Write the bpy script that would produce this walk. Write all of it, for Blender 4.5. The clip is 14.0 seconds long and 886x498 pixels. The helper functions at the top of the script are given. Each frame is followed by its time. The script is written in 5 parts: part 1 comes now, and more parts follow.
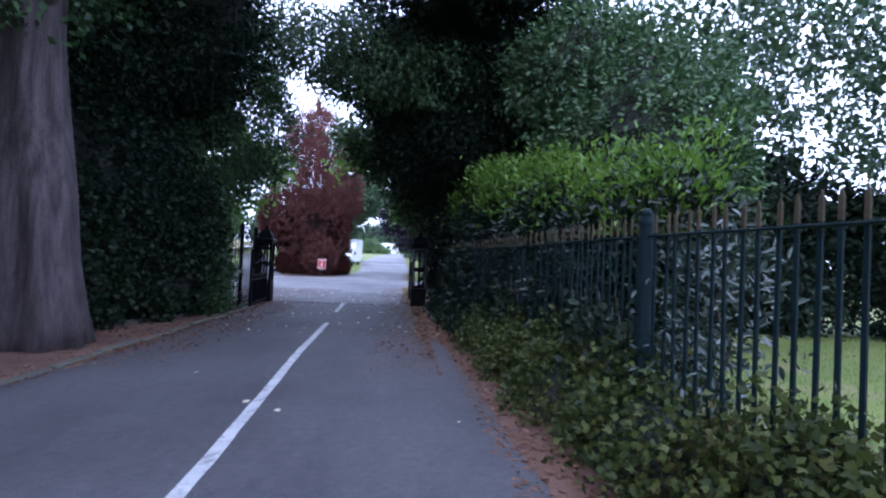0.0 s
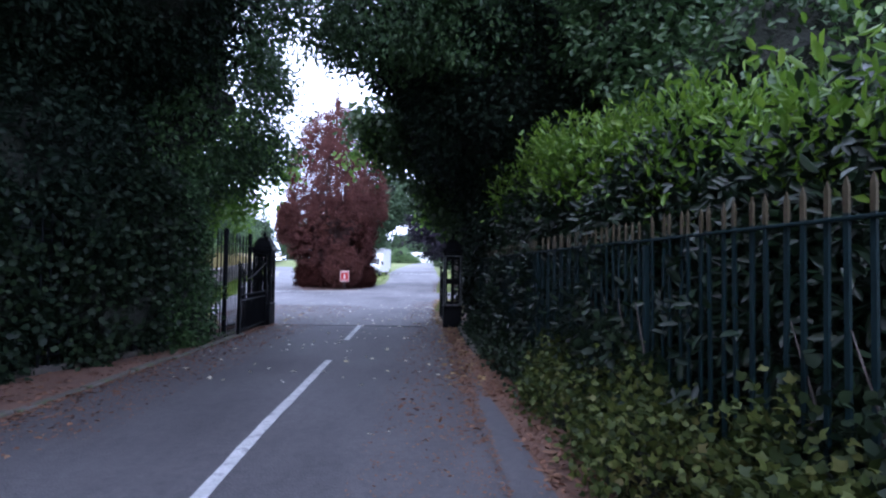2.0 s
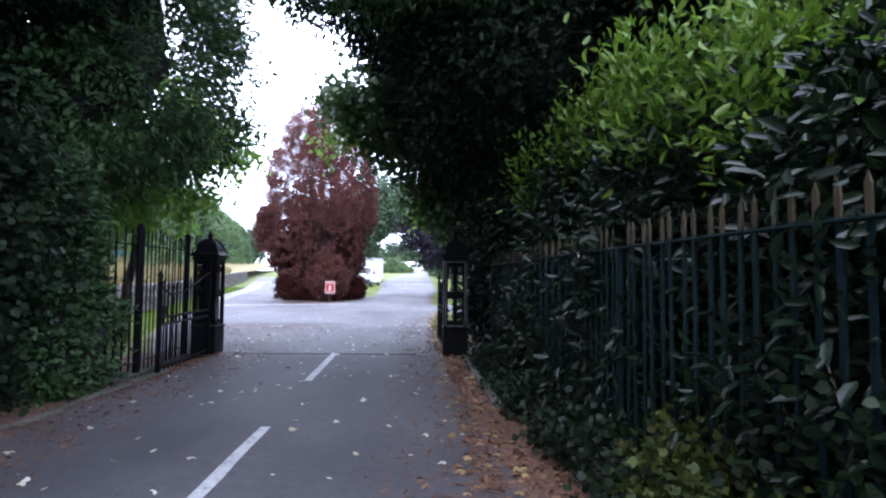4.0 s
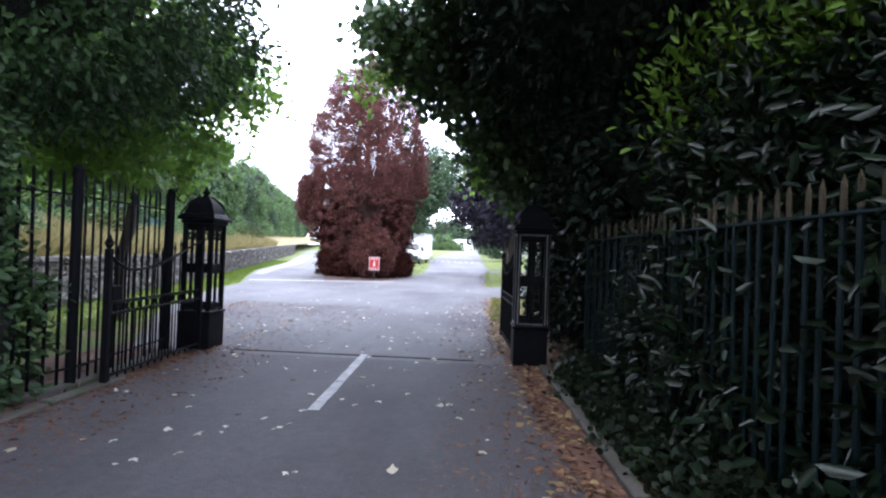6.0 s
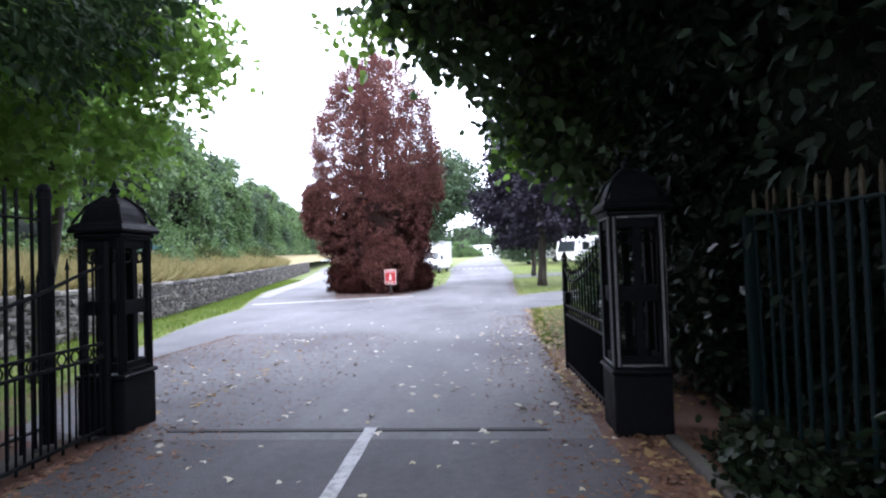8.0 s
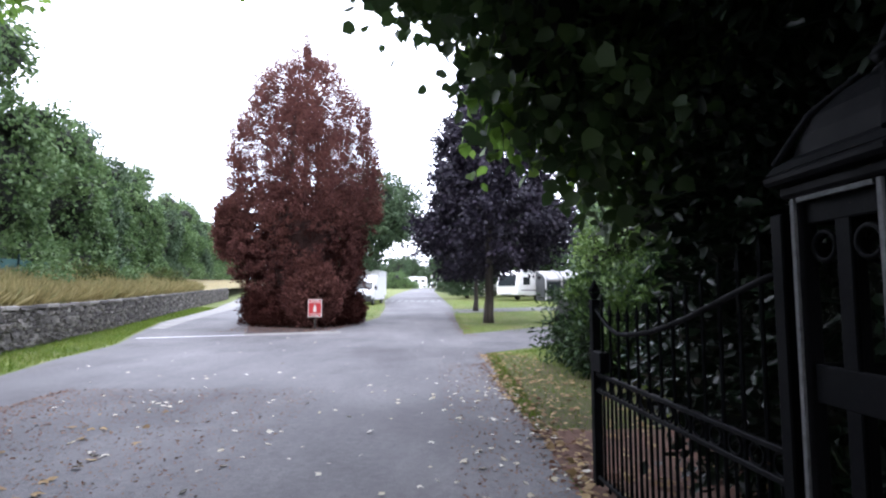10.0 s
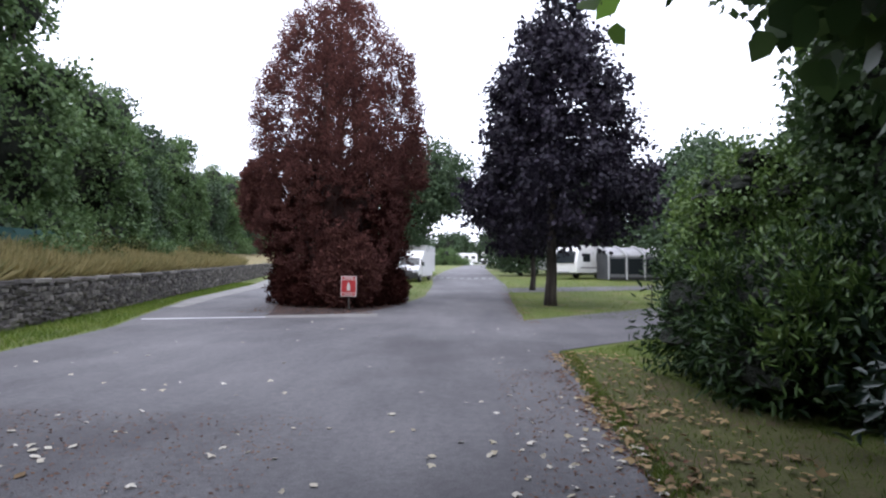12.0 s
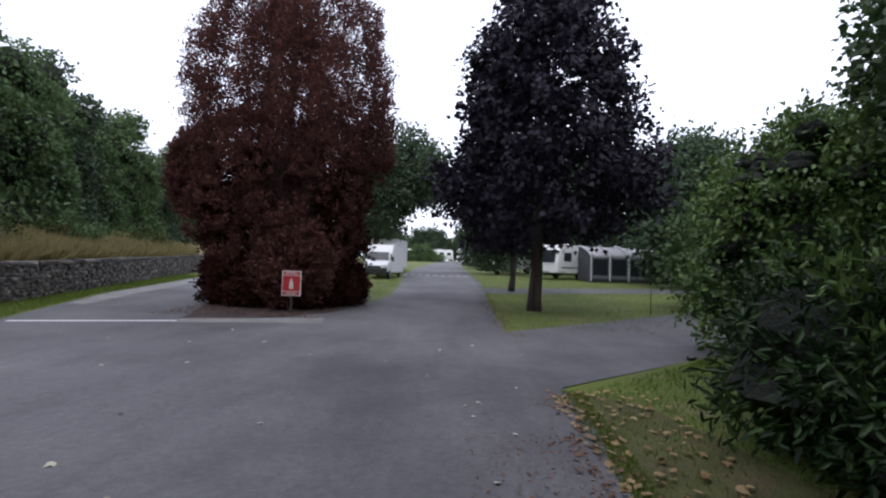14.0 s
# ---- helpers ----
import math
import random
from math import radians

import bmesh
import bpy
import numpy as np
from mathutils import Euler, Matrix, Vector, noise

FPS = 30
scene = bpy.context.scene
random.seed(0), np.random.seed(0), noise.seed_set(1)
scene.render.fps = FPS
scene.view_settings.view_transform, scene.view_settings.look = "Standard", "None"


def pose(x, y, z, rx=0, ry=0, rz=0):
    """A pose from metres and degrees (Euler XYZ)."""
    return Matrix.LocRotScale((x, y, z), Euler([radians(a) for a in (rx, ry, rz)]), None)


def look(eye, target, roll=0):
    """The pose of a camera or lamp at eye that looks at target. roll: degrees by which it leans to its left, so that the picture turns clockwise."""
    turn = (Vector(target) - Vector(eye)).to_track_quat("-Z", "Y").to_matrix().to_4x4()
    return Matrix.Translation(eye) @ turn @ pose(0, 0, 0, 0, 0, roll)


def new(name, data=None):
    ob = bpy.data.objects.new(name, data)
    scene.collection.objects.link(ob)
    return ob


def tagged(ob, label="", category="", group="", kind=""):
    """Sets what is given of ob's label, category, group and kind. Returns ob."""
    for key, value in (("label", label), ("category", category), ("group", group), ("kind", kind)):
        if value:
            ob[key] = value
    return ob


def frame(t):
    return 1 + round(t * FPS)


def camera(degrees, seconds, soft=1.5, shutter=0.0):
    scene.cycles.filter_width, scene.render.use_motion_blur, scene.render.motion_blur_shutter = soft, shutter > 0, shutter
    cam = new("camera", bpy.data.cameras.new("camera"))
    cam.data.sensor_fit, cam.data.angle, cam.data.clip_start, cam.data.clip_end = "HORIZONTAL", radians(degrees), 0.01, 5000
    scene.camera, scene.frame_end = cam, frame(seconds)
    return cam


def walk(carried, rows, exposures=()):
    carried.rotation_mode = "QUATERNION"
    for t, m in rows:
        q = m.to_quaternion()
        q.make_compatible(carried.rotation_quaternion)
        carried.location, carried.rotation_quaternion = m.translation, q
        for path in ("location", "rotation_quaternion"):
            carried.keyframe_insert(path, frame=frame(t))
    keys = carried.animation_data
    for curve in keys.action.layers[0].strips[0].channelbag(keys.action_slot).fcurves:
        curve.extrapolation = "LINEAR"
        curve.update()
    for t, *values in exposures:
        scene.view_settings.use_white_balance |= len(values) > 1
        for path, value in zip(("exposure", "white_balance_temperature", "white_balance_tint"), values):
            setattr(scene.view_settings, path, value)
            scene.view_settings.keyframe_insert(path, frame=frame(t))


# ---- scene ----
cam = camera(79.3, 14.0, soft=2.2)
# seconds, x, y, z, yaw, pitch, lean
ROWS = [
    (0, 0.260, -0.250, 1.348, -4.47, 1.26, 2.40),
    (0.5, 0.246, 0.519, 1.354, 2.22, 1.84, -1.71),
    (1, 0.260, 1.288, 1.359, -2.29, 1.62, 0.97),
    (1.5, 0.283, 2.051, 1.363, 3.32, 2.54, -0.19),
    (2, 0.304, 2.803, 1.366, -1.24, 2.04, 0.85),
    (2.5, 0.315, 3.541, 1.367, -0.94, 2.56, -0.36),
    (2.7, 0.317, 3.831, 1.368, -2.72, 0.55, 0.92),
    (4.8, 0.210, 6.733, 1.364, -0.32, 4.55, 0.51),
    (5, 0.189, 6.997, 1.363, 2.85, 4.54, 2.91),
    (5.5, 0.131, 7.653, 1.361, 4.50, 0.20, -0.49),
    (6, 0.063, 8.303, 1.359, 3.33, 0.61, 2.11),
    (6.5, -0.014, 8.952, 1.356, 0.90, 1.65, 1.52),
    (7, -0.097, 9.602, 1.353, 3.90, 2.85, 0.56),
    (7.5, -0.187, 10.259, 1.351, 1.55, 1.69, -1.15),
    (8, -0.280, 10.923, 1.349, 5.26, 1.45, -1.96),
    (10.5, -0.657, 14.445, 1.343, -2.62, 5.15, 0.14),
    (11, -0.680, 15.188, 1.343, -1.18, 5.04, 1.35),
    (11.5, -0.676, 15.939, 1.345, 0.31, 2.15, 3.01),
    (12, -0.647, 16.691, 1.347, 3.59, 2.25, 0.47),
    (12.5, -0.599, 17.437, 1.350, -1.63, 3.01, 1.58),
    (13, -0.547, 18.166, 1.355, -0.61, 2.23, 1.98),
    (13.5, -0.517, 18.868, 1.360, 0.92, 0.22, 1.93),
    (14, -0.550, 19.527, 1.366, 1.04, 1.92, 1.95),
]
# seconds, stops, kelvin, tint
EXPOSURES = [(0.0, 1.3, 4950, 19), (2.5, 1.5, 5200, 19), (5.0, 2.0, 5650, 14), (8.0, 1.95, 5850, 13), (10.5, 1.35, 6050, 13), (11.5, 0.95, 6100, 13), (12.5, 0.38, 6100, 13), (14.0, -0.1, 6100, 13)]
walk(cam, [(t, pose(x, y, z, 90 + p, 0, w) @ pose(0, 0, 0, 0, 0, r)) for t, x, y, z, w, p, r in ROWS], EXPOSURES)

# ---- light: an overcast evening sky, white and even, with a broad weak sun behind it ----
world = bpy.data.worlds.new("overcast_sky")
scene.world = world
world.use_nodes = True
wn, wl = world.node_tree.nodes, world.node_tree.links
sky = wn.new("ShaderNodeTexSky")
sky.sky_type, sky.sun_disc = "NISHITA", False
sky.sun_elevation, sky.sun_rotation = radians(28), radians(200)
sky.dust_density = 4.0
veil = wn.new("ShaderNodeMix")
veil.data_type = "RGBA"
veil.inputs[0].default_value = 0.82
veil.inputs[7].default_value = (13.5, 13.7, 15.2, 1)
wl.new(sky.outputs[0], veil.inputs[6])
wl.new(veil.outputs[2], wn["Background"].inputs[0])
wn["Background"].inputs[1].default_value = 0.13
sun = new("sun", bpy.data.lights.new("sun", "SUN"))
sun.data.energy, sun.data.angle, sun.data.color = 0.5, radians(40), (1.0, 0.96, 0.9)
sun.matrix_world = look((0, 0, 30), (6, 16, -10))

# ---- materials ----


def material(name, rough=0.8, metal=0.0):
    m = bpy.data.materials.new(name)
    m.use_nodes = True
    b = m.node_tree.nodes["Principled BSDF"]
    b.inputs["Roughness"].default_value, b.inputs["Metallic"].default_value = rough, metal
    return m, m.node_tree.nodes, m.node_tree.links, b


def noise_node(n, l, scale, detail=4.0, rough=0.6, vec=None):
    t = n.new("ShaderNodeTexNoise")
    t.inputs["Scale"].default_value, t.inputs["Detail"].default_value, t.inputs["Roughness"].default_value = scale, detail, rough
    if vec is not None:
        l.new(vec, t.inputs["Vector"])
    return t


def ramp(n, l, fac, stops):
    r = n.new("ShaderNodeValToRGB")
    while len(r.color_ramp.elements) < len(stops):
        r.color_ramp.elements.new(0.5)
    for e, (p, c) in zip(r.color_ramp.elements, stops):
        e.position, e.color = p, (*c, 1)
    l.new(fac, r.inputs[0])
    return r


def mix(n, l, fac, a, b, blend="MIX"):
    m = n.new("ShaderNodeMix")
    m.data_type, m.blend_type = "RGBA", blend
    for k, v in ((0, fac), (6, a), (7, b)):
        if isinstance(v, (int, float)):
            m.inputs[k].default_value = v
        elif isinstance(v, tuple):
            m.inputs[k].default_value = (*v, 1)
        else:
            l.new(v, m.inputs[k])
    return m.outputs[2]


def bump(n, l, b, height, strength=0.3, dist=0.02):
    k = n.new("ShaderNodeBump")
    k.inputs["Strength"].default_value, k.inputs["Distance"].default_value = strength, dist
    l.new(height, k.inputs["Height"])
    l.new(k.outputs[0], b.inputs["Normal"])


def surface(name, dark, light, big=0.6, small=30.0, rough=0.85, relief=0.3, dist=0.02, metal=0.0, third=None):
    """A plain material with variation at two scales and fine relief."""
    m, n, l, b = material(name, rough, metal)
    pos = n.new("ShaderNodeTexCoord").outputs["Object"]
    a, s = noise_node(n, l, big, 5, 0.6, pos), noise_node(n, l, small, 3, 0.7, pos)
    c = ramp(n, l, a.outputs[0], [(0.3, dark), (0.7, light)]).outputs[0]
    if third:
        w = noise_node(n, l, big * 2.7, 4, 0.7, pos)
        c = mix(n, l, ramp(n, l, w.outputs[0], [(0.52, (0, 0, 0)), (0.66, (1, 1, 1))]).outputs[0], c, third)
    c = mix(n, l, 0.55, c, ramp(n, l, s.outputs[0], [(0.25, (0.55, 0.55, 0.55)), (0.75, (1.35, 1.35, 1.35))]).outputs[0], "MULTIPLY")
    l.new(c, b.inputs["Base Color"])
    bump(n, l, b, s.outputs[0], relief, dist)
    return m


def leaf_material(name, tones, rough=0.5, through_light=0.25, gloss=0.4):
    """Leaves: each leaf its own tone, tones drifting over the crown, some light coming through."""
    m, n, l, b = material(name, rough)
    geo, pos = n.new("ShaderNodeNewGeometry"), n.new("ShaderNodeTexCoord").outputs["Object"]
    drift = noise_node(n, l, 0.55, 3, 0.6, pos)
    add = n.new("ShaderNodeMath")
    add.operation = "MULTIPLY_ADD"
    l.new(drift.outputs[0], add.inputs[0])
    add.inputs[1].default_value = 0.9
    half = n.new("ShaderNodeMath")
    half.operation = "MULTIPLY_ADD"
    l.new(geo.outputs["Random Per Island"], half.inputs[0])
    half.inputs[1].default_value, half.inputs[2].default_value = 0.6, -0.25
    l.new(half.outputs[0], add.inputs[2])
    c = ramp(n, l, add.outputs[0], [(i / (len(tones) - 1), t) for i, t in enumerate(tones)]).outputs[0]
    l.new(c, b.inputs["Base Color"])
    b.inputs["Specular IOR Level"].default_value = gloss
    tr = n.new("ShaderNodeBsdfTranslucent")
    l.new(c, tr.inputs[0])
    mx = n.new("ShaderNodeMixShader")
    mx.inputs[0].default_value = through_light
    l.new(b.outputs[0], mx.inputs[1])
    l.new(tr.outputs[0], mx.inputs[2])
    l.new(mx.outputs[0], n["Material Output"].inputs[0])
    return m


def asphalt_material(name, dark, light):
    m, n, l, b = material(name, 0.78)
    pos = n.new("ShaderNodeTexCoord").outputs["Object"]
    st = n.new("ShaderNodeMapping")
    st.inputs["Scale"].default_value = (1.0, 0.25, 1.0)
    l.new(pos, st.inputs["Vector"])
    worn, blot, grit, mid = noise_node(n, l, 1.1, 6, 0.68, st.outputs[0]), noise_node(n, l, 0.22, 5, 0.62, pos), noise_node(n, l, 120, 2, 0.8, pos), noise_node(n, l, 12, 5, 0.8, pos)
    speck = n.new("ShaderNodeTexVoronoi")
    speck.inputs["Scale"].default_value = 70
    l.new(pos, speck.inputs["Vector"])
    c = ramp(n, l, worn.outputs[0], [(0.3, dark), (0.7, light)]).outputs[0]
    c = mix(n, l, 0.85, c, ramp(n, l, blot.outputs[0], [(0.34, (0.55, 0.53, 0.55)), (0.5, (0.98, 0.98, 0.98)), (0.66, (1.3, 1.29, 1.27))]).outputs[0], "MULTIPLY")
    c = mix(n, l, 0.6, c, ramp(n, l, mid.outputs[0], [(0.3, (0.55, 0.55, 0.57)), (0.7, (1.42, 1.41, 1.38))]).outputs[0], "MULTIPLY")
    c = mix(n, l, 0.85, c, ramp(n, l, grit.outputs[0], [(0.2, (0.4, 0.4, 0.4)), (0.8, (1.65, 1.65, 1.65))]).outputs[0], "MULTIPLY")
    l.new(c, b.inputs["Base Color"])
    bump(n, l, b, speck.outputs["Distance"], 0.45, 0.008)
    return m


def bark_material(name, dark, light):
    m, n, l, b = material(name, 0.92)
    pos = n.new("ShaderNodeTexCoord").outputs["Object"]
    st = n.new("ShaderNodeMapping")
    st.inputs["Scale"].default_value = (9.0, 9.0, 0.9)
    l.new(pos, st.inputs["Vector"])
    a, s = noise_node(n, l, 1.0, 6, 0.65, st.outputs[0]), noise_node(n, l, 22, 4, 0.7, pos)
    c = ramp(n, l, a.outputs[0], [(0.35, dark), (0.62, light)]).outputs[0]
    c = mix(n, l, 0.5, c, ramp(n, l, s.outputs[0], [(0.3, (0.6, 0.6, 0.6)), (0.7, (1.3, 1.3, 1.3))]).outputs[0], "MULTIPLY")
    l.new(c, b.inputs["Base Color"])
    bump(n, l, b, a.outputs[0], 0.9, 0.05)
    return m


def painted(name, colour, rough=0.45, chips=(0.06, 0.035, 0.022), amount=0.68, gloss=0.14):
    """Old gloss paint on iron, with rust and pale chalking."""
    m, n, l, b = material(name, rough)
    b.inputs["Specular IOR Level"].default_value = gloss
    pos = n.new("ShaderNodeTexCoord").outputs["Object"]
    a, s = noise_node(n, l, 2.5, 5, 0.7, pos), noise_node(n, l, 35, 4, 0.7, pos)
    c = mix(n, l, 0.5, colour, ramp(n, l, s.outputs[0], [(0.3, (0.5, 0.5, 0.5)), (0.7, (1.6, 1.6, 1.6))]).outputs[0], "MULTIPLY")
    c = mix(n, l, ramp(n, l, s.outputs[0], [(amount, (0, 0, 0)), (amount + 0.05, (1, 1, 1))]).outputs[0], c, chips)
    l.new(c, b.inputs["Base Color"])
    l.new(ramp(n, l, a.outputs[0], [(0.3, (rough - 0.12,) * 3), (0.7, (rough + 0.2,) * 3)]).outputs[0], b.inputs["Roughness"])
    bump(n, l, b, s.outputs[0], 0.25, 0.003)
    return m


def plain(name, colour, rough=0.5, metal=0.0, vary=0.15):
    m, n, l, b = material(name, rough, metal)
    pos = n.new("ShaderNodeTexCoord").outputs["Object"]
    s = noise_node(n, l, 3.0, 5, 0.7, pos)
    lo, hi = tuple(v * (1 - vary) for v in colour), tuple(min(1, v * (1 + vary)) for v in colour)
    l.new(ramp(n, l, s.outputs[0], [(0.3, lo), (0.7, hi)]).outputs[0], b.inputs["Base Color"])
    return m


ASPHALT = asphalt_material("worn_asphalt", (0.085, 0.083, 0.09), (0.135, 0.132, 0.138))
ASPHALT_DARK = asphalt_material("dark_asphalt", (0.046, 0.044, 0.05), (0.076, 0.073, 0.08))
TAR = surface("dark_tar_joint", (0.012, 0.012, 0.013), (0.03, 0.03, 0.032), 3, 40, 0.8, 0.3, 0.004)
CONCRETE = surface("weathered_concrete", (0.16, 0.155, 0.15), (0.27, 0.26, 0.25), 2.0, 45, 0.9, 0.3, 0.006)
KERB = surface("mossy_kerb_stone", (0.06, 0.052, 0.045), (0.11, 0.1, 0.09), 1.5, 40, 0.9, 0.5, 0.01, 0.0, (0.06, 0.075, 0.03))
ROAD_PAINT = surface("worn_road_paint", (0.34, 0.34, 0.345), (0.52, 0.52, 0.525), 3.0, 60, 0.75, 0.2, 0.003, 0.0, (0.22, 0.22, 0.23))
GRASS_SOIL = surface("grassy_soil", (0.065, 0.095, 0.014), (0.135, 0.165, 0.026), 0.35, 25, 0.95, 0.5, 0.03, 0.0, (0.16, 0.14, 0.06))
LITTER_SOIL = surface("leaf_litter_soil", (0.08, 0.042, 0.03), (0.17, 0.09, 0.062), 1.2, 30, 0.95, 0.6, 0.02, 0.0, (0.12, 0.075, 0.055))
# needle brown, darkened further for the shade under the dead cypress
NEEDLE_SOIL = surface("shaded_needle_soil", (0.028, 0.018, 0.017), (0.065, 0.042, 0.038), 1.2, 30, 0.95, 0.6, 0.02)
VERGE_SOIL = surface("leafy_verge_soil", (0.05, 0.05, 0.014), (0.09, 0.095, 0.024), 0.9, 25, 0.95, 0.5, 0.03, 0.0, (0.1, 0.07, 0.035))
DRY_BANK = surface("dry_grass_soil", (0.17, 0.14, 0.06), (0.28, 0.22, 0.1), 0.5, 20, 0.95, 0.5, 0.04, 0.0, (0.12, 0.13, 0.05))
MORTAR = surface("grey_mortar", (0.06, 0.056, 0.052), (0.1, 0.093, 0.086), 1.5, 40, 0.95, 0.4, 0.02)
BARK = bark_material("ridged_grey_bark", (0.026, 0.02, 0.021), (0.088, 0.07, 0.074))
BARK_DARK = bark_material("dark_bark", (0.025, 0.02, 0.018), (0.07, 0.058, 0.05))
IRON_BLACK = painted("black_painted_iron", (0.0055, 0.006, 0.0075), 0.55, gloss=0.08)
IRON_GREEN = painted("green_painted_iron", (0.0055, 0.016, 0.019), 0.58)
IRON_TIP = painted("bare_weathered_tips", (0.068, 0.056, 0.034), 0.6, (0.05, 0.03, 0.02), 0.6)
# pale bead colour standing for light reflected on the pier's edges
IRON_GLINT = painted("pale_edge_glint", (0.16, 0.165, 0.17), 0.6)
FRESH_PAINT = surface("bright_road_paint", (0.62, 0.62, 0.64), (0.8, 0.8, 0.82), 3.0, 60, 0.7, 0.2, 0.003)

# evergreen leaf colours: YEW has the shade put in, YEW_LIT the light
YEW = leaf_material("shaded_evergreen_leaf", [(0.005, 0.011, 0.007), (0.01, 0.02, 0.011), (0.02, 0.036, 0.017)], 0.6, 0.08, 0.15)
YEW_MID = leaf_material("grey_green_leaf", [(0.018, 0.036, 0.026), (0.04, 0.068, 0.048), (0.075, 0.11, 0.072)], 0.5, 0.22, 0.3)
YEW_LIT = leaf_material("lit_evergreen_leaf", [(0.02, 0.045, 0.018), (0.045, 0.09, 0.03), (0.08, 0.14, 0.04)], 0.5, 0.25)
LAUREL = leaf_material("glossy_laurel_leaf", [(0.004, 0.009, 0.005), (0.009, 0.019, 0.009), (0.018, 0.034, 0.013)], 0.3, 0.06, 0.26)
SHOOT = leaf_material("young_laurel_shoot", [(0.05, 0.11, 0.012), (0.115, 0.205, 0.02), (0.2, 0.3, 0.035)], 0.4, 0.4)
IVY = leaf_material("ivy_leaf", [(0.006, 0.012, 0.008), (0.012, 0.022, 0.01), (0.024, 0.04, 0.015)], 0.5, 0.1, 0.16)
GLOSSY = leaf_material("shiny_grey_green_leaf", [(0.012, 0.026, 0.018), (0.028, 0.05, 0.036), (0.07, 0.1, 0.075)], 0.28, 0.12, 0.6)
BRAMBLE = leaf_material("bramble_leaf", [(0.011, 0.019, 0.006), (0.032, 0.048, 0.011), (0.08, 0.098, 0.022), (0.095, 0.06, 0.028)], 0.55, 0.2, 0.2)
# leaf colour brightened for the light coming through edge sprays
LIME = leaf_material("lit_lime_leaf", [(0.09, 0.17, 0.025), (0.17, 0.3, 0.05), (0.26, 0.4, 0.09)], 0.45, 0.55)
SYCAMORE = leaf_material("sycamore_leaf", [(0.025, 0.05, 0.02), (0.05, 0.09, 0.03), (0.08, 0.13, 0.04)], 0.5, 0.28)
RHODO = leaf_material("rhododendron_leaf", [(0.008, 0.02, 0.008), (0.03, 0.06, 0.02), (0.085, 0.14, 0.04)], 0.45, 0.1, 0.2)
# paler young leaf that also paints the light on the rhododendron's top
RHODO_TIP = leaf_material("rhododendron_lit_young_leaf", [(0.04, 0.08, 0.022), (0.1, 0.17, 0.04), (0.18, 0.26, 0.07)], 0.4, 0.2, 0.35)
PURPLE = leaf_material("purple_maple_leaf", [(0.010, 0.009, 0.015), (0.018, 0.015, 0.026), (0.034, 0.026, 0.042)], 0.55, 0.1, 0.22)
RUST = leaf_material("dead_cypress_foliage", [(0.05, 0.021, 0.021), (0.105, 0.044, 0.039), (0.19, 0.086, 0.068)], 0.9, 0.2, 0.1)
# darker copy of the rust leaf: shade painted for base and inside
RUST_SHADED = leaf_material("shaded_dead_foliage", [(0.03, 0.01, 0.009), (0.06, 0.022, 0.017)], 0.9, 0.05, 0.05)
FARLEAF = leaf_material("far_tree_leaf", [(0.035, 0.07, 0.025), (0.085, 0.145, 0.05), (0.15, 0.22, 0.08)], 0.6, 0.3)
FAR_DARK = leaf_material("far_dark_leaf", [(0.025, 0.05, 0.025), (0.045, 0.08, 0.035), (0.07, 0.11, 0.045)], 0.6, 0.2)
# near-black colour standing in for the shade deep inside crowns
CORE = surface("inner_crown_shade", (0.008, 0.011, 0.007), (0.018, 0.022, 0.013), 1.5, 12, 0.95, 0.8, 0.1)
# painted shade of the dead cypress's inside
CORE_RUST = surface("dead_crown_shade", (0.02, 0.008, 0.007), (0.045, 0.017, 0.013), 1.5, 12, 0.95, 0.8, 0.1)
GRASS_BLADE = leaf_material("grass_blade", [(0.05, 0.1, 0.01), (0.11, 0.175, 0.018), (0.2, 0.22, 0.035)], 0.6, 0.3)
DRY_BLADE = leaf_material("dry_grass_blade", [(0.12, 0.13, 0.04), (0.3, 0.25, 0.11), (0.22, 0.19, 0.08), (0.1, 0.13, 0.04)], 0.7, 0.3)
FALLEN = leaf_material("fallen_leaf", [(0.34, 0.28, 0.15), (0.5, 0.45, 0.33), (0.64, 0.61, 0.53), (0.4, 0.32, 0.18)], 0.7, 0.1)
VERGE_LEAF = leaf_material("yellow_brown_leaf", [(0.1, 0.06, 0.025), (0.22, 0.14, 0.06), (0.38, 0.27, 0.12), (0.16, 0.09, 0.04)], 0.7, 0.1)
LITTER = leaf_material("brown_leaf_litter", [(0.07, 0.035, 0.022), (0.16, 0.08, 0.05), (0.24, 0.14, 0.08)], 0.8, 0.1)

# ---- mesh helpers ----
rng = np.random.default_rng(7)
CENTRE = [(-0.75, -10), (-0.86, 1), (-0.91, 3.3), (-1.0, 5.5), (-1.08, 7.2), (-1.15, 10.6)]


def rise(y):
    """Height of the ground: level at the gate, rising gently beyond the fork."""
    y = min(y, 150.0)
    return 0.06 * math.log1p(math.exp((y - 29) / 2.5))


def rises(y):
    y = np.minimum(y, 150.0)
    return 0.06 * np.log1p(np.exp((y - 29) / 2.5))


def mesh_of(name, verts, faces, mat, smooth=False):
    me = bpy.data.meshes.new(name)
    me.from_pydata([tuple(v) for v in verts], [], faces)
    me.materials.append(mat)
    if smooth:
        me.polygons.foreach_set("use_smooth", [True] * len(me.polygons))
    me.update()
    return me


def thing(name, label, category, group="", kind="", at=(0, 0, 0)):
    e = new(name)
    e.empty_display_size = 0.2
    e.location = at
    return tagged(e, label, category, group, kind)


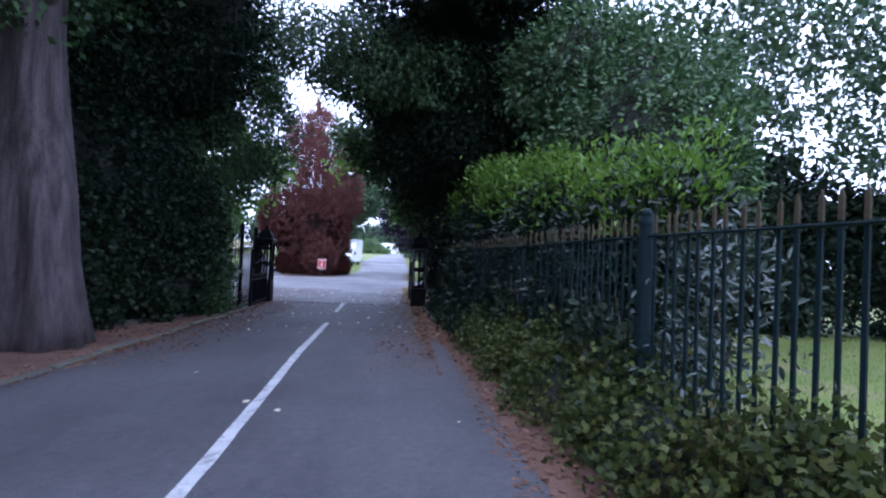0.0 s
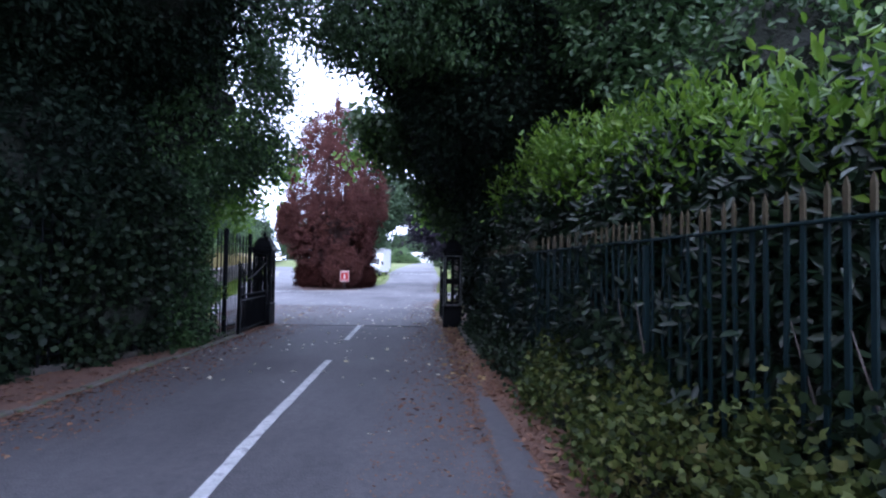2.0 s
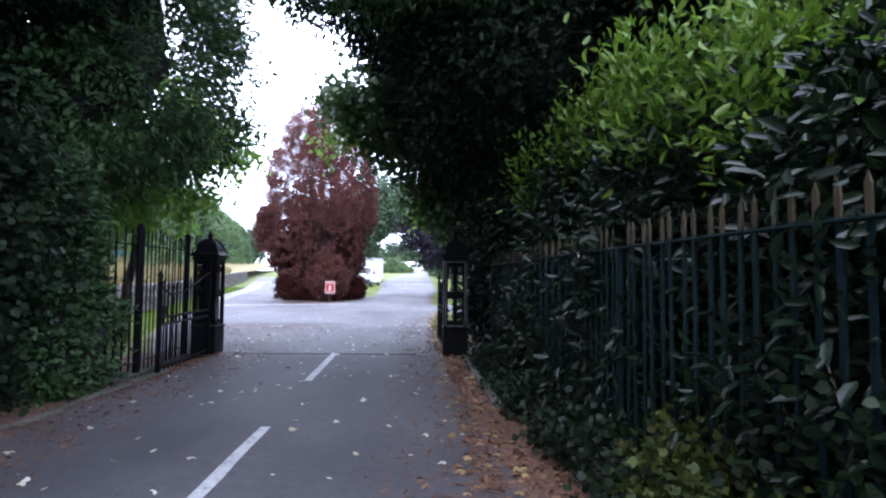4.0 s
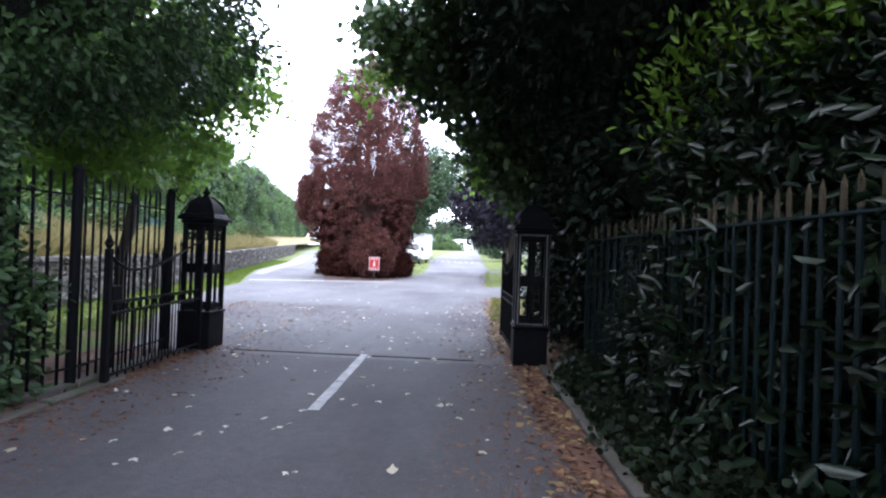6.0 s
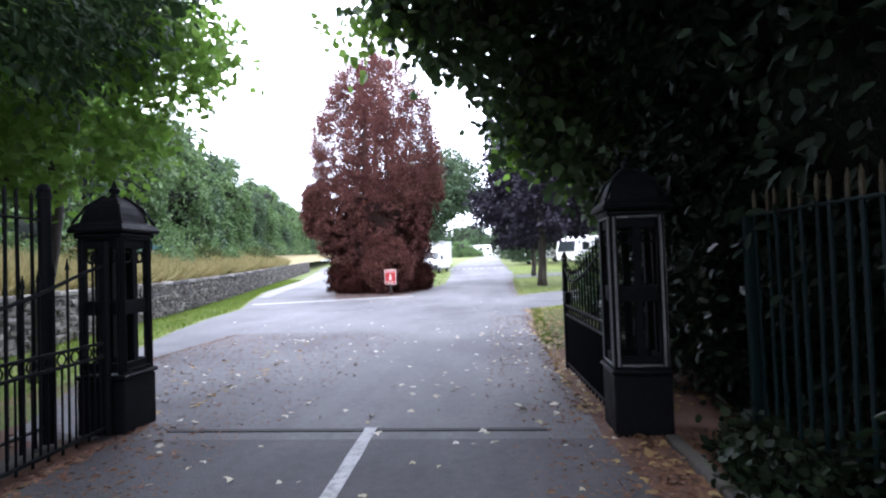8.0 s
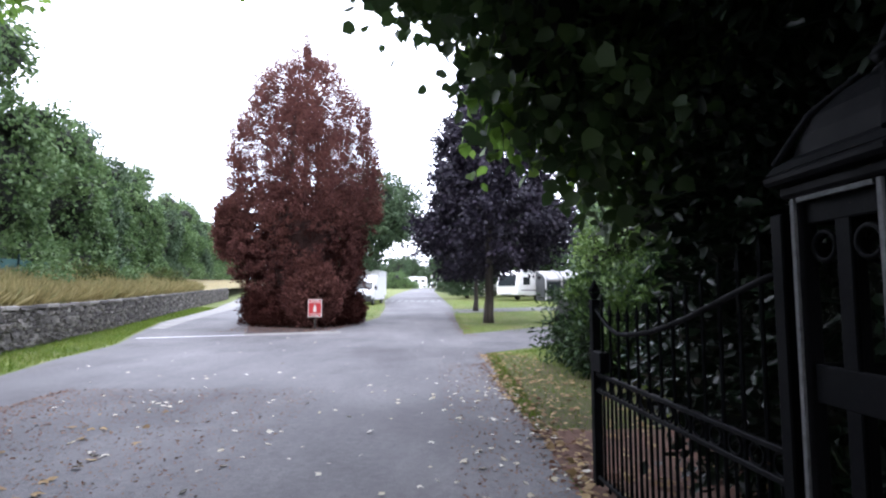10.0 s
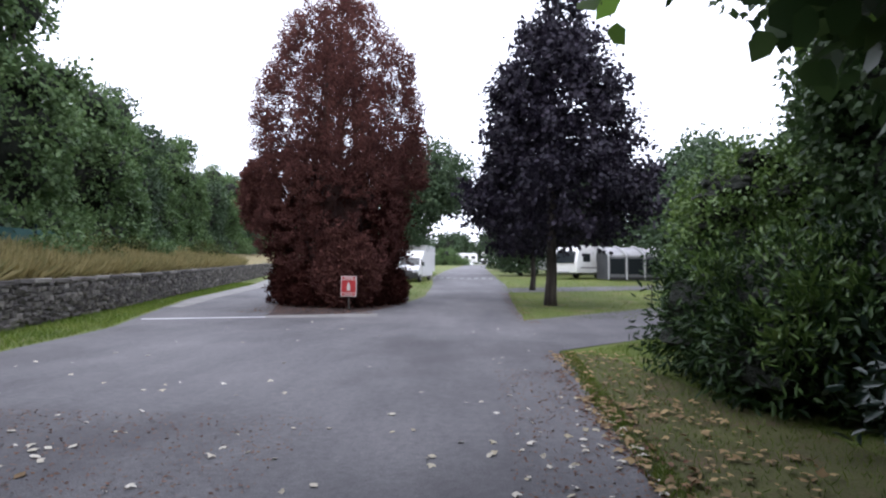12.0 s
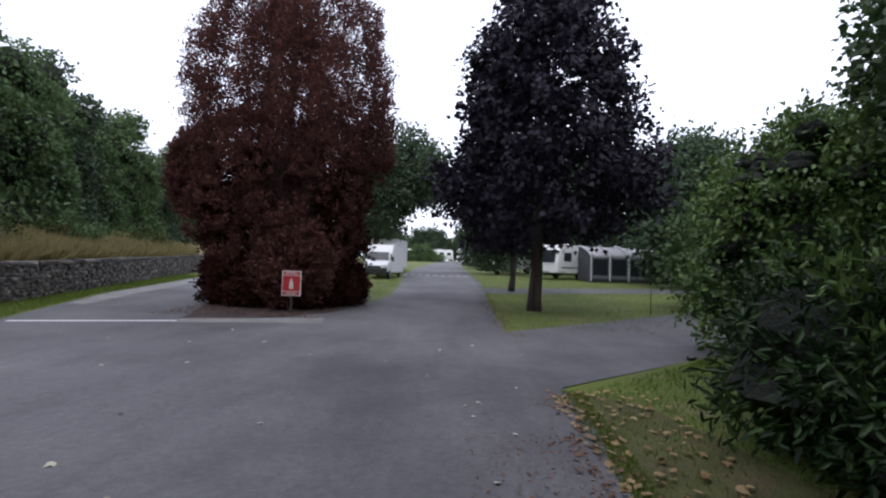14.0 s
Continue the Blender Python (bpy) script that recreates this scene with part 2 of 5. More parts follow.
def piece(name, me, parent, label="", at=None):
    ob = new(name, me)
    ob.parent = parent
    if at is not None:
        ob.matrix_local = at if isinstance(at, Matrix) else Matrix.Translation(at)
    return tagged(ob, label)


def part(name, bm, mat, parent, label="", smooth=False, at=None):
    me = bpy.data.meshes.new(name)
    bm.to_mesh(me)
    bm.free()
    for m in mat if isinstance(mat, (list, tuple)) else [mat]:
        me.materials.append(m)
    if smooth:
        me.polygons.foreach_set("use_smooth", [True] * len(me.polygons))
    return piece(name, me, parent, label, at)


def structure(name, me, label="", category=""):
    return tagged(new(name, me), label, category, "", "structure")


def box(bm, lo, hi, bevel=0.0):
    r = bmesh.ops.create_cube(bm, size=1.0)
    c, s = [(a + b) / 2 for a, b in zip(lo, hi)], [b - a for a, b in zip(lo, hi)]
    bmesh.ops.scale(bm, vec=s, verts=r["verts"])
    bmesh.ops.translate(bm, vec=c, verts=r["verts"])
    if bevel:
        bmesh.ops.bevel(bm, geom=list({e for v in r["verts"] for e in v.link_edges}), offset=bevel, segments=1, affect="EDGES")
    return bm


def rod(bm, a, b, r0, r1=None, sides=8):
    a, b = Vector(a), Vector(b)
    d = b - a
    r = bmesh.ops.create_cone(bm, cap_ends=True, segments=sides, radius1=r0, radius2=r0 if r1 is None else r1, depth=d.length)
    bmesh.ops.transform(bm, matrix=Matrix.Translation((a + b) / 2) @ d.to_track_quat("Z", "Y").to_matrix().to_4x4(), verts=r["verts"])
    return bm


def tube(points, radii, sides=10, wobble=0.0, flute=0.0, seed=0):
    """Vertices and faces of a tapering limb through points, its section wobbling or ridged."""
    verts, faces = [], []
    pts = [Vector(p) for p in points]
    for i, (p, r) in enumerate(zip(pts, radii)):
        d = (pts[min(i + 1, len(pts) - 1)] - pts[max(i - 1, 0)]).normalized()
        x = d.cross(Vector((0, 1, 0.01))).normalized()
        y = d.cross(x)
        for k in range(sides):
            a = 2 * math.pi * k / sides
            w = 1 + wobble * noise.noise((math.cos(a) * 1.3 + seed, math.sin(a) * 1.3, p.z * 0.5)) + flute * math.sin(a * 7 + 1.5 * noise.noise((seed, a, p.z * 0.4)))
            verts.append(p + (x * math.cos(a) + y * math.sin(a)) * r * w)
    for i in range(len(pts) - 1):
        for k in range(sides):
            a, b = i * sides + k, i * sides + (k + 1) % sides
            faces.append((a, a + sides, b + sides, b))
    n = len(verts)
    verts += [pts[0], pts[-1]]
    for k in range(sides):
        faces.append((n, k, (k + 1) % sides))
        faces.append((n + 1, n - sides + (k + 1) % sides, n - sides + k))
    return verts, faces


def joined(name, pieces, mat, smooth=True):
    verts, faces = [], []
    for v, f in pieces:
        o = len(verts)
        verts += v
        faces += [tuple(i + o for i in q) for q in f]
    return mesh_of(name, verts, faces, mat, smooth)


# leaf outlines: along, across, lift
OVAL = (np.array([[0, 0, 0], [0.3, 0.24, 0.06], [0.75, 0.2, 0.03], [1, 0, -0.1], [0.75, -0.2, 0.03], [0.3, -0.24, 0.06]]), [(0, 1, 2, 3), (0, 3, 4, 5)])
ROUND = (np.array([[0, 0, 0], [0.1, 0.36, 0.05], [0.55, 0.44, 0.04], [1, 0, -0.12], [0.55, -0.44, 0.04], [0.1, -0.36, 0.05]]), [(0, 1, 2, 3), (0, 3, 4, 5)])
LONG = (np.array([[0, 0, 0], [0.4, 0.15, 0.04], [0.75, 0.12, 0], [1, 0, -0.14], [0.75, -0.12, 0], [0.4, -0.15, 0.04]]), [(0, 1, 2, 3), (0, 3, 4, 5)])
LOBED = (np.array([[0, 0, 0], [0.15, 0.3, 0.03], [0.42, 0.5, -0.03], [0.55, 0.22, 0.05], [1, 0, -0.1], [0.55, -0.22, 0.05], [0.42, -0.5, -0.03], [0.15, -0.3, 0.03]]), [(0, 1, 2, 3), (0, 3, 4), (0, 4, 5), (0, 5, 6, 7)])
BROAD = (np.array([[0, 0, 0], [0.3, 0.17, 0.07], [0.72, 0.17, 0.02], [1, 0, -0.16], [0.72, -0.17, 0.02], [0.3, -0.17, 0.07]]), [(0, 1, 2, 3), (0, 3, 4, 5)])
DIAMOND = (np.array([[0, 0, 0], [0.5, 0.34, 0.05], [1, 0, -0.05], [0.5, -0.34, 0.05]]), [(0, 1, 2, 3)])
SPRAY = (np.array([[0, 0, 0], [0.55, 0.2, 0.06], [1, 0.05, -0.05], [0.45, -0.22, -0.04]]), [(0, 1, 2, 3)])
BLADE = (np.array([[0, 0.05, 0], [0.6, 0.04, 0], [1, 0, 0.0], [0, -0.05, 0]]), [(0, 1, 2, 3)])


def unit(v):
    return v / np.maximum(np.linalg.norm(v, axis=1, keepdims=True), 1e-9)


def leaf_mesh(name, pts, axis, normal, size, mat, shape):
    tpl, tf = shape
    a = unit(axis)
    b = unit(np.cross(normal, a))
    n = np.cross(a, b)
    s = np.broadcast_to(np.asarray(size, float).reshape(-1, 1), (len(pts), 1))
    v = pts[:, None] + (tpl[None, :, :1] * a[:, None] + tpl[None, :, 1:2] * b[:, None] + tpl[None, :, 2:] * n[:, None]) * s[:, None]
    k = len(tpl)
    loops = np.concatenate([np.array(f) for f in tf])
    counts = np.array([len(f) for f in tf])
    all_loops = (np.arange(len(pts))[:, None] * k + loops[None]).ravel()
    totals = np.tile(counts, len(pts))
    me = bpy.data.meshes.new(name)
    me.vertices.add(len(pts) * k)
    me.vertices.foreach_set("co", v.ravel())
    me.loops.add(len(all_loops))
    me.loops.foreach_set("vertex_index", all_loops)
    me.polygons.add(len(totals))
    me.polygons.foreach_set("loop_start", np.concatenate([[0], np.cumsum(totals)[:-1]]))
    me.materials.append(mat)
    me.update(calc_edges=True)
    return me


def blob_points(blobs, clumps, per, spread, inner=0.72, low=None, up=0.25, hang=0.15):
    """Points and directions of leaves in clumps about the shells of overlapping ellipsoids (centre, radii), rough and with gaps."""
    w = np.array([(r[0] * r[1] + r[1] * r[2] + r[0] * r[2]) for _, r in blobs])
    pick = rng.choice(len(blobs), clumps, p=w / w.sum())
    c, r = np.array([b[0] for b in blobs], float)[pick], np.array([b[1] for b in blobs], float)[pick]
    d = unit(rng.normal(size=(clumps, 3)))
    rad = inner + (1.06 - inner) * rng.random(clumps) ** 0.6
    rough = np.array([noise.noise(tuple(x * 2.3 + i * 3.1)) for x, i in zip(d, pick)])
    p = c + d * r * (rad * (1 + 0.2 * rough))[:, None]
    keep = np.ones(clumps, bool)
    for i, (bc, br) in enumerate(blobs):
        keep &= ~((np.linalg.norm((p - np.array(bc)) / np.array(br), axis=1) < inner * 0.92) & (pick != i))
    if low is not None:
        keep &= p[:, 2] > low
    p, out = p[keep], unit((d / r)[keep])
    m = len(p)
    k = np.repeat(np.arange(m), per)
    q = p[k] + rng.normal(size=(m * per, 3)) * spread
    o = out[k]
    ax = unit(o * 0.8 + rng.normal(size=q.shape) * 0.65 + np.array([0, 0, -hang]))
    nm = unit(o * 0.5 + rng.normal(size=q.shape) * 0.5 + np.array([0, 0, up]))
    return q, ax, nm


def crown(parent, name, blobs, clumps, per, spread, size, mat, shape, core=None, inner=0.72, low=None, hang=0.15, core_scale=0.74, up=0.25, label=""):
    q, ax, nm = blob_points(blobs, clumps, per, spread, inner, low, up, hang)
    if low is not None:
        q[:, 2] = np.maximum(q[:, 2], low)
    me = leaf_mesh(name, q, ax, nm, size * (0.65 + 0.6 * rng.random(len(q))), mat, shape)
    ob = piece(name, me, parent, label)
    # solid dark hulls behind the leaves stand in for inner shade
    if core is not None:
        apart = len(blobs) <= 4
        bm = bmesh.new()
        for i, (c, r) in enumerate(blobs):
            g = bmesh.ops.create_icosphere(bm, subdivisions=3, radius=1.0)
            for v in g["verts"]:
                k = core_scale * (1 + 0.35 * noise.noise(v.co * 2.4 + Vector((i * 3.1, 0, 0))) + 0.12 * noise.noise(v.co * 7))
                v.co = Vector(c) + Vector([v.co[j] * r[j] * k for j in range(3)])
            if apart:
                part("shade_hull", bm, core, parent)
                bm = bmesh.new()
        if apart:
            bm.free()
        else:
            part("shade_hull", bm, core, parent)
    return ob


def limbs(parent, base, top, r0, r1, spread, count, mat, lean=(0, 0), seed=1, flute=0.0, flare=1.35, sides=12, first=0.45):
    """A tapered trunk with boughs, as two parts."""
    g = random.Random(seed)
    b, t = Vector(base), Vector(top)
    n = 9
    pts = [b + (t - b) * (i / n) + Vector((g.uniform(-1, 1) * 0.06 * min(1, i), g.uniform(-1, 1) * 0.06 * min(1, i), 0)) for i in range(n + 1)]
    pts[0].z -= 0.1
    rad = [r0 + (r1 - r0) * (i / n) for i in range(n + 1)]
    extra = b + (t - b) * 0.035
    pts.insert(1, extra)
    rad[0] *= flare
    rad.insert(1, r0 * (1 + (flare - 1) * 0.35))
    piece("trunk", joined("trunk", [tube(pts, rad, sides, 0.22, flute, seed)], mat), parent)
    for i in range(count):
        f = first + (0.95 - first) * (i + g.random()) / count
        s = b + (t - b) * f
        a = g.uniform(0, 2 * math.pi)
        ln = spread * g.uniform(0.6, 1.0) * (1.15 - 0.6 * f)
        e = s + Vector((math.cos(a) * ln, math.sin(a) * ln, ln * g.uniform(0.15, 0.5)))
        m = (s + e) / 2 + Vector((0, 0, g.uniform(-0.1, 0.25) * ln))
        rr = (r0 + (r1 - r0) * f) * 0.5
        piece("bough", joined("bough", [tube([s, m, e], [rr, rr * 0.6, rr * 0.2], 6, 0.1, 0, seed + i)], mat), parent)


def ring_into(bm, centre, big, small, sides=5, steps=14):
    """A torus standing in the x, z plane."""
    loops = []
    for i in range(steps):
        a = 2 * math.pi * i / steps
        loops.append([bm.verts.new((centre[0] + math.cos(a) * (big + small * math.cos(b)), centre[1] + small * math.sin(b), centre[2] + math.sin(a) * (big + small * math.cos(b))))
                      for b in (2 * math.pi * k / sides for k in range(sides))])
    for i in range(steps):
        p, q = loops[i], loops[(i + 1) % steps]
        for k in range(sides):
            bm.faces.new((p[k], p[(k + 1) % sides], q[(k + 1) % sides], q[k]))
    return bm

# ---- ground, roads, verges ----


def strip(name, rows, lift, mat, cols=6, label="", category="", jag=0.0, step=0.6):
    """A sheet between two edges, given by rows of (y, left, right), lying on the ground."""
    ys = np.arange(rows[0][0], rows[-1][0] + step / 2, step if rows[-1][0] < 60 else step * 2)
    yk = [r[0] for r in rows]
    xl, xr = np.interp(ys, yk, [r[1] for r in rows]), np.interp(ys, yk, [r[2] for r in rows])
    if jag:
        xl = xl + np.array([noise.noise((y * 1.1, 3.3, lift)) * jag for y in ys])
        xr = xr + np.array([noise.noise((y * 1.1, 9.7, lift)) * jag for y in ys])
    verts, faces = [], []
    for y, a, b in zip(ys, xl, xr):
        for k in range(cols + 1):
            verts.append((a + (b - a) * k / cols, y, rise(y) + lift))
    for i in range(len(ys) - 1):
        for k in range(cols):
            o = i * (cols + 1) + k
            faces.append((o, o + 1, o + cols + 2, o + cols + 1))
    return structure(name, mesh_of(name, verts, faces, mat, True), label, category)


def wall_x(y):
    return -7.7 - 0.235 * (y - 16)


def build_ground():
    xs = sorted(set([-900, -500, -250, -120, -70, -45, -32] + list(np.arange(-27, 19, 1.0)) + [24, 32, 45, 70, 120, 250, 500, 900]))
    ys = sorted(set([-400, -150, -60, -25, -12] + list(np.arange(-6, 62, 1.5)) + [66, 72, 80, 90, 100, 115, 130, 150, 200, 300, 500, 900]))
    verts, faces = [], []
    for y in ys:
        for x in xs:
            z = rise(y)
            if x > 1.5 and y < 30:
                z += 0.02 * noise.noise((x * 0.5, y * 0.5, 0))
            verts.append((x, y, z - 0.012))
    w = len(xs)
    for j in range(len(ys) - 1):
        for i in range(w - 1):
            o = j * w + i
            faces.append((o, o + 1, o + w + 1, o + w))
    structure("ground", mesh_of("ground", verts, faces, GRASS_SOIL, True), "rough grass ground reaching the horizon", "ground")


build_ground()


def build_bank():
    offs = [0.25, 0.4, 1.0, 2.0, 3.2, 5.0, 8.0, 14.0, 30.0, 60.0]
    verts, faces = [], []
    ys = list(np.arange(8, 68, 1.5)) + [75, 90, 110, 150]
    for y in ys:
        for o in offs:
            verts.append((wall_x(y) - o, y, rise(y) + 0.93 + min(1.1, max(0, (o - 0.75) * 0.22)) + (0.05 * noise.noise((o, y * 0.4, 0)) if o > 0.5 else 0)))
    w = len(offs)
    for j in range(len(ys) - 1):
        for i in range(w - 1):
            o = j * w + i
            faces.append((o, o + w, o + w + 1, o + 1))
    structure("bank", mesh_of("bank", verts, faces, DRY_BANK, True), "dry grassy bank held by the stone wall", "bank")


build_bank()
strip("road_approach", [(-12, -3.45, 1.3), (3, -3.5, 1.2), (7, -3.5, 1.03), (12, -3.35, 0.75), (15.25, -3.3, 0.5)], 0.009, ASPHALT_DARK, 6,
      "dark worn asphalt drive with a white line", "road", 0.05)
strip("road_fork", [(15.0, -4.3, 0.5), (17, -5.4, 0.46), (19, -6.3, 0.48), (22, -7.35, 0.55), (25, -8.15, 0.78), (28, -8.6, 0.7), (29.6, -9.2, 0.62), (30.6, -9.6, 0.6)], 0.004, ASPHALT, 8,
      "grey asphalt forecourt strewn with leaves", "road", 0.06)
strip("road_main", [(30.6, -6.2, 0.6), (31.4, -4.9, 0.6), (32.2, -3.75, 0.62), (35, -3.2, 0.66), (39, -2.8, 0.74), (48, -3.2, 1.1), (60, -4.2, 1.0), (80, -4.4, 0.8), (100, -4.0, 0.8), (135, -2.6, 1.8)], 0.004, ASPHALT, 6,
      "straight grey asphalt road through the camp", "road", 0.07)
strip("road_left", [(30.6, -9.6, -6.25), (33, -10.4, -6.9), (36, -11.4, -7.9), (46, -13.3, -10.4), (60, -17.0, -14.2), (80, -22.5, -19.6)], 0.004, ASPHALT, 4, "side road along the stone wall", "road", 0.06)
strip("gutter_left", [(33.0, -10.3, -9.8), (36, -11.3, -10.5), (46, -13.2, -12.1), (60, -16.9, -15.7)], 0.009, CONCRETE, 3, "pale worn edge of the side road", "kerb", 0.08)
strip("verge_left", [(-12, -6.6, -3.4), (5, -5.9, -3.43), (8, -5.1, -3.45), (12.9, -5.0, -3.38), (15.4, -4.6, -3.32)], 0.0, LITTER_SOIL, 8, "brown leaf litter under the trees", "ground", 0.12)
strip("verge_right", [(-12, 1.25, 3.4), (7, 1.0, 3.2), (12, 0.72, 3.0), (15.2, 0.47, 2.8), (19, 0.46, 2.2)], 0.0, LITTER_SOIL, 6, "brown leaf litter along the railing", "ground", 0.1)
strip("verge_gate", [(19, 0.44, 2.6), (22, 0.53, 2.2), (25, 0.74, 1.5), (25.6, 0.7, 1.0)], 0.0, VERGE_SOIL, 6, "brown and olive verge strewn with leaves", "ground", 0.08)
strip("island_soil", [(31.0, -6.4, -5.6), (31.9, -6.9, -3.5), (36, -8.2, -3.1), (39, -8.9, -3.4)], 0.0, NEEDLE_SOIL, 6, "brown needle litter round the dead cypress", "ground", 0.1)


def quad_strip(name, a, b, c, d, mat, lift, label, category, cols=10):
    verts, faces = [], []
    for i in range(cols + 1):
        f = i / cols
        for p, q in ((a, b), (d, c)):
            x, y = p[0] + (q[0] - p[0]) * f, p[1] + (q[1] - p[1]) * f
            verts.append((x, y, rise(y) + lift))
    for i in range(cols):
        faces.append((2 * i, 2 * i + 2, 2 * i + 3, 2 * i + 1))
    return structure(name, mesh_of(name, verts, faces, mat, True), label, category)


quad_strip("path_side", (0.55, 25.6), (16, 39.5), (22, 50.5), (0.55, 30.6), ASPHALT, 0.002, "asphalt side path to the pitches", "path", 24)
quad_strip("path_far", (0.8, 42.0), (16, 48.6), (18, 53.5), (0.8, 45.6), ASPHALT, 0.001, "grey asphalt path between the pitches", "path", 16)
quad_strip("concrete_strip", (-6.2, 30.3), (-3.3, 30.95), (-3.45, 31.85), (-6.3, 30.95), CONCRETE, 0.008, "pale concrete edging before the dead cypress", "kerb", 6)


def line_mark(name, pts, width, label, mat=ROAD_PAINT):
    verts, faces = [], []
    fine = []
    for p, q in zip(pts, pts[1:]):
        n = max(2, int(math.hypot(q[0] - p[0], q[1] - p[1]) / 0.3))
        fine += [(p[0] + (q[0] - p[0]) * i / n, p[1] + (q[1] - p[1]) * i / n) for i in range(n)]
    fine.append(pts[-1])
    for i, (x, y) in enumerate(fine):
        x2, y2 = fine[min(i + 1, len(fine) - 1)]
        x1, y1 = fine[max(i - 1, 0)]
        t = Vector((x2 - x1, y2 - y1)).normalized()
        for s in (-1, 1):
            w = width / 2 * (1 + 0.2 * noise.noise((x * 4, y * 4, s)))
            verts.append((x - t.y * w * s, y + t.x * w * s, rise(y) + 0.0135))
    for i in range(len(fine) - 1):
        faces.append((2 * i, 2 * i + 1, 2 * i + 3, 2 * i + 2))
    tagged(structure(name, mesh_of(name, verts, faces, mat), label, "road marking"))


line_mark("centre_line", CENTRE, 0.1, "worn white centre line on the drive")
line_mark("centre_dash", [(-1.24, 12.75), (-1.32, 15.28)], 0.1, "short white dash before the gate")
line_mark("give_way_line", [(-9.0, 29.6), (-6.19, 30.5)], 0.2, "white line across the side road", FRESH_PAINT)
for k in range(9):
    x = -4.0 + k * 0.55
    line_mark("bump_mark", [(x, 58.0), (x + 0.12, 59.0)], 0.3, "white mark on the speed bump")
# the joint in the asphalt across the gateway
bm = bmesh.new()
box(bm, (-3.05, 15.2, 0.0), (0.1, 15.262, 0.0125))
structure("road_joint", (lambda me: (bm.to_mesh(me), me.materials.append(TAR), me)[2])(bpy.data.meshes.new("road_joint")), "dark joint in the asphalt across the gateway", "joint")

# ---- trees and hedges ----


def big_trunk_tree():
    t = thing("tree", "old conifer with a thick ridged grey trunk", "tree", at=(-4.42, 7.3, 0))
    limbs(t, (0, 0, 0), (-1.25, 0.5, 9.5), 0.47, 0.36, 2.6, 7, BARK, seed=3, flute=0.08, flare=1.22, sides=56, first=0.75)
    crown(t, "crown", [((-1.6, 0.4, 7.5), (2.6, 2.6, 3.4)), ((-2.2, -0.6, 6.6), (1.8, 2.0, 1.4))], 900, 40, 0.22, 0.13, YEW_LIT, DIAMOND)


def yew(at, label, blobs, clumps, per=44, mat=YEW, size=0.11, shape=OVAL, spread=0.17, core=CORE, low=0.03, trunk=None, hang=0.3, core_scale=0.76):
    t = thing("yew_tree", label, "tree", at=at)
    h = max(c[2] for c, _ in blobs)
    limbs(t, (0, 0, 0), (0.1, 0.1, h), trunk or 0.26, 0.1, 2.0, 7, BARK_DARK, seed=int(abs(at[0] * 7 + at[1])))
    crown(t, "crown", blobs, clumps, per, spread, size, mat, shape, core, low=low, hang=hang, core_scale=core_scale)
    return t


big_trunk_tree()
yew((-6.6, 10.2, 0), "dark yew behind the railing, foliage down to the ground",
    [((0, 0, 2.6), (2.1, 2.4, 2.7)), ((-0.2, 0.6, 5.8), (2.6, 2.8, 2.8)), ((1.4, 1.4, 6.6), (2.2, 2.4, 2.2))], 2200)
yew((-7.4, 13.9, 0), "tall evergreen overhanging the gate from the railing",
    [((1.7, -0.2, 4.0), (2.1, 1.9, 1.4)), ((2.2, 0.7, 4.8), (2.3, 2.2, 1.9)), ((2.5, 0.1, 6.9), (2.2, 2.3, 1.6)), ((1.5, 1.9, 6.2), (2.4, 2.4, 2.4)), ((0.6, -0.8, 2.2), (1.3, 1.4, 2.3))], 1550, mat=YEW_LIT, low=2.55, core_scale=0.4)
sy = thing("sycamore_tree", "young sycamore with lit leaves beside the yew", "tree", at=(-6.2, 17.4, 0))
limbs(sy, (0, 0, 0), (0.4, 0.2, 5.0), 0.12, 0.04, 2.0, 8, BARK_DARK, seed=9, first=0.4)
# the brighter lime leaf paints the light on this sapling
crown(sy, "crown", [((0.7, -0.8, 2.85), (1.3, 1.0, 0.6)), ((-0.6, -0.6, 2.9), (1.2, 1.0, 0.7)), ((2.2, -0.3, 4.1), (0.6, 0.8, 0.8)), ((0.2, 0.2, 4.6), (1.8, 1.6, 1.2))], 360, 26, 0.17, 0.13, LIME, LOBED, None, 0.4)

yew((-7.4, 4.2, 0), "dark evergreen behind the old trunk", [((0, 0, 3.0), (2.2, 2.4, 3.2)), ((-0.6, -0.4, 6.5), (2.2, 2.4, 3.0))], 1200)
# the last crown blob is a high bough added to shade the laurel
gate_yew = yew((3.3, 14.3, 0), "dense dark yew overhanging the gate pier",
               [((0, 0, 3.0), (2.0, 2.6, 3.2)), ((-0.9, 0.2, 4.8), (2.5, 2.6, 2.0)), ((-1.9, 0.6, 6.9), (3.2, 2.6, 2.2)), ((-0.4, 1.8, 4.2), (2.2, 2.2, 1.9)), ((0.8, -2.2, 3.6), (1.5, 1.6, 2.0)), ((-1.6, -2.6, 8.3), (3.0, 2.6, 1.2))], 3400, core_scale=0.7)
# lit side of the same yew, painted with the paler leaf copy
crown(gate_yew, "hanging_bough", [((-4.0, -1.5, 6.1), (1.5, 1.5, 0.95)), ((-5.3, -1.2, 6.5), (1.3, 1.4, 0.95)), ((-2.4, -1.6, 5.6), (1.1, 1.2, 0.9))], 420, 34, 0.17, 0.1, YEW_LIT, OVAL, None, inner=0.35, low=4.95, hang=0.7)
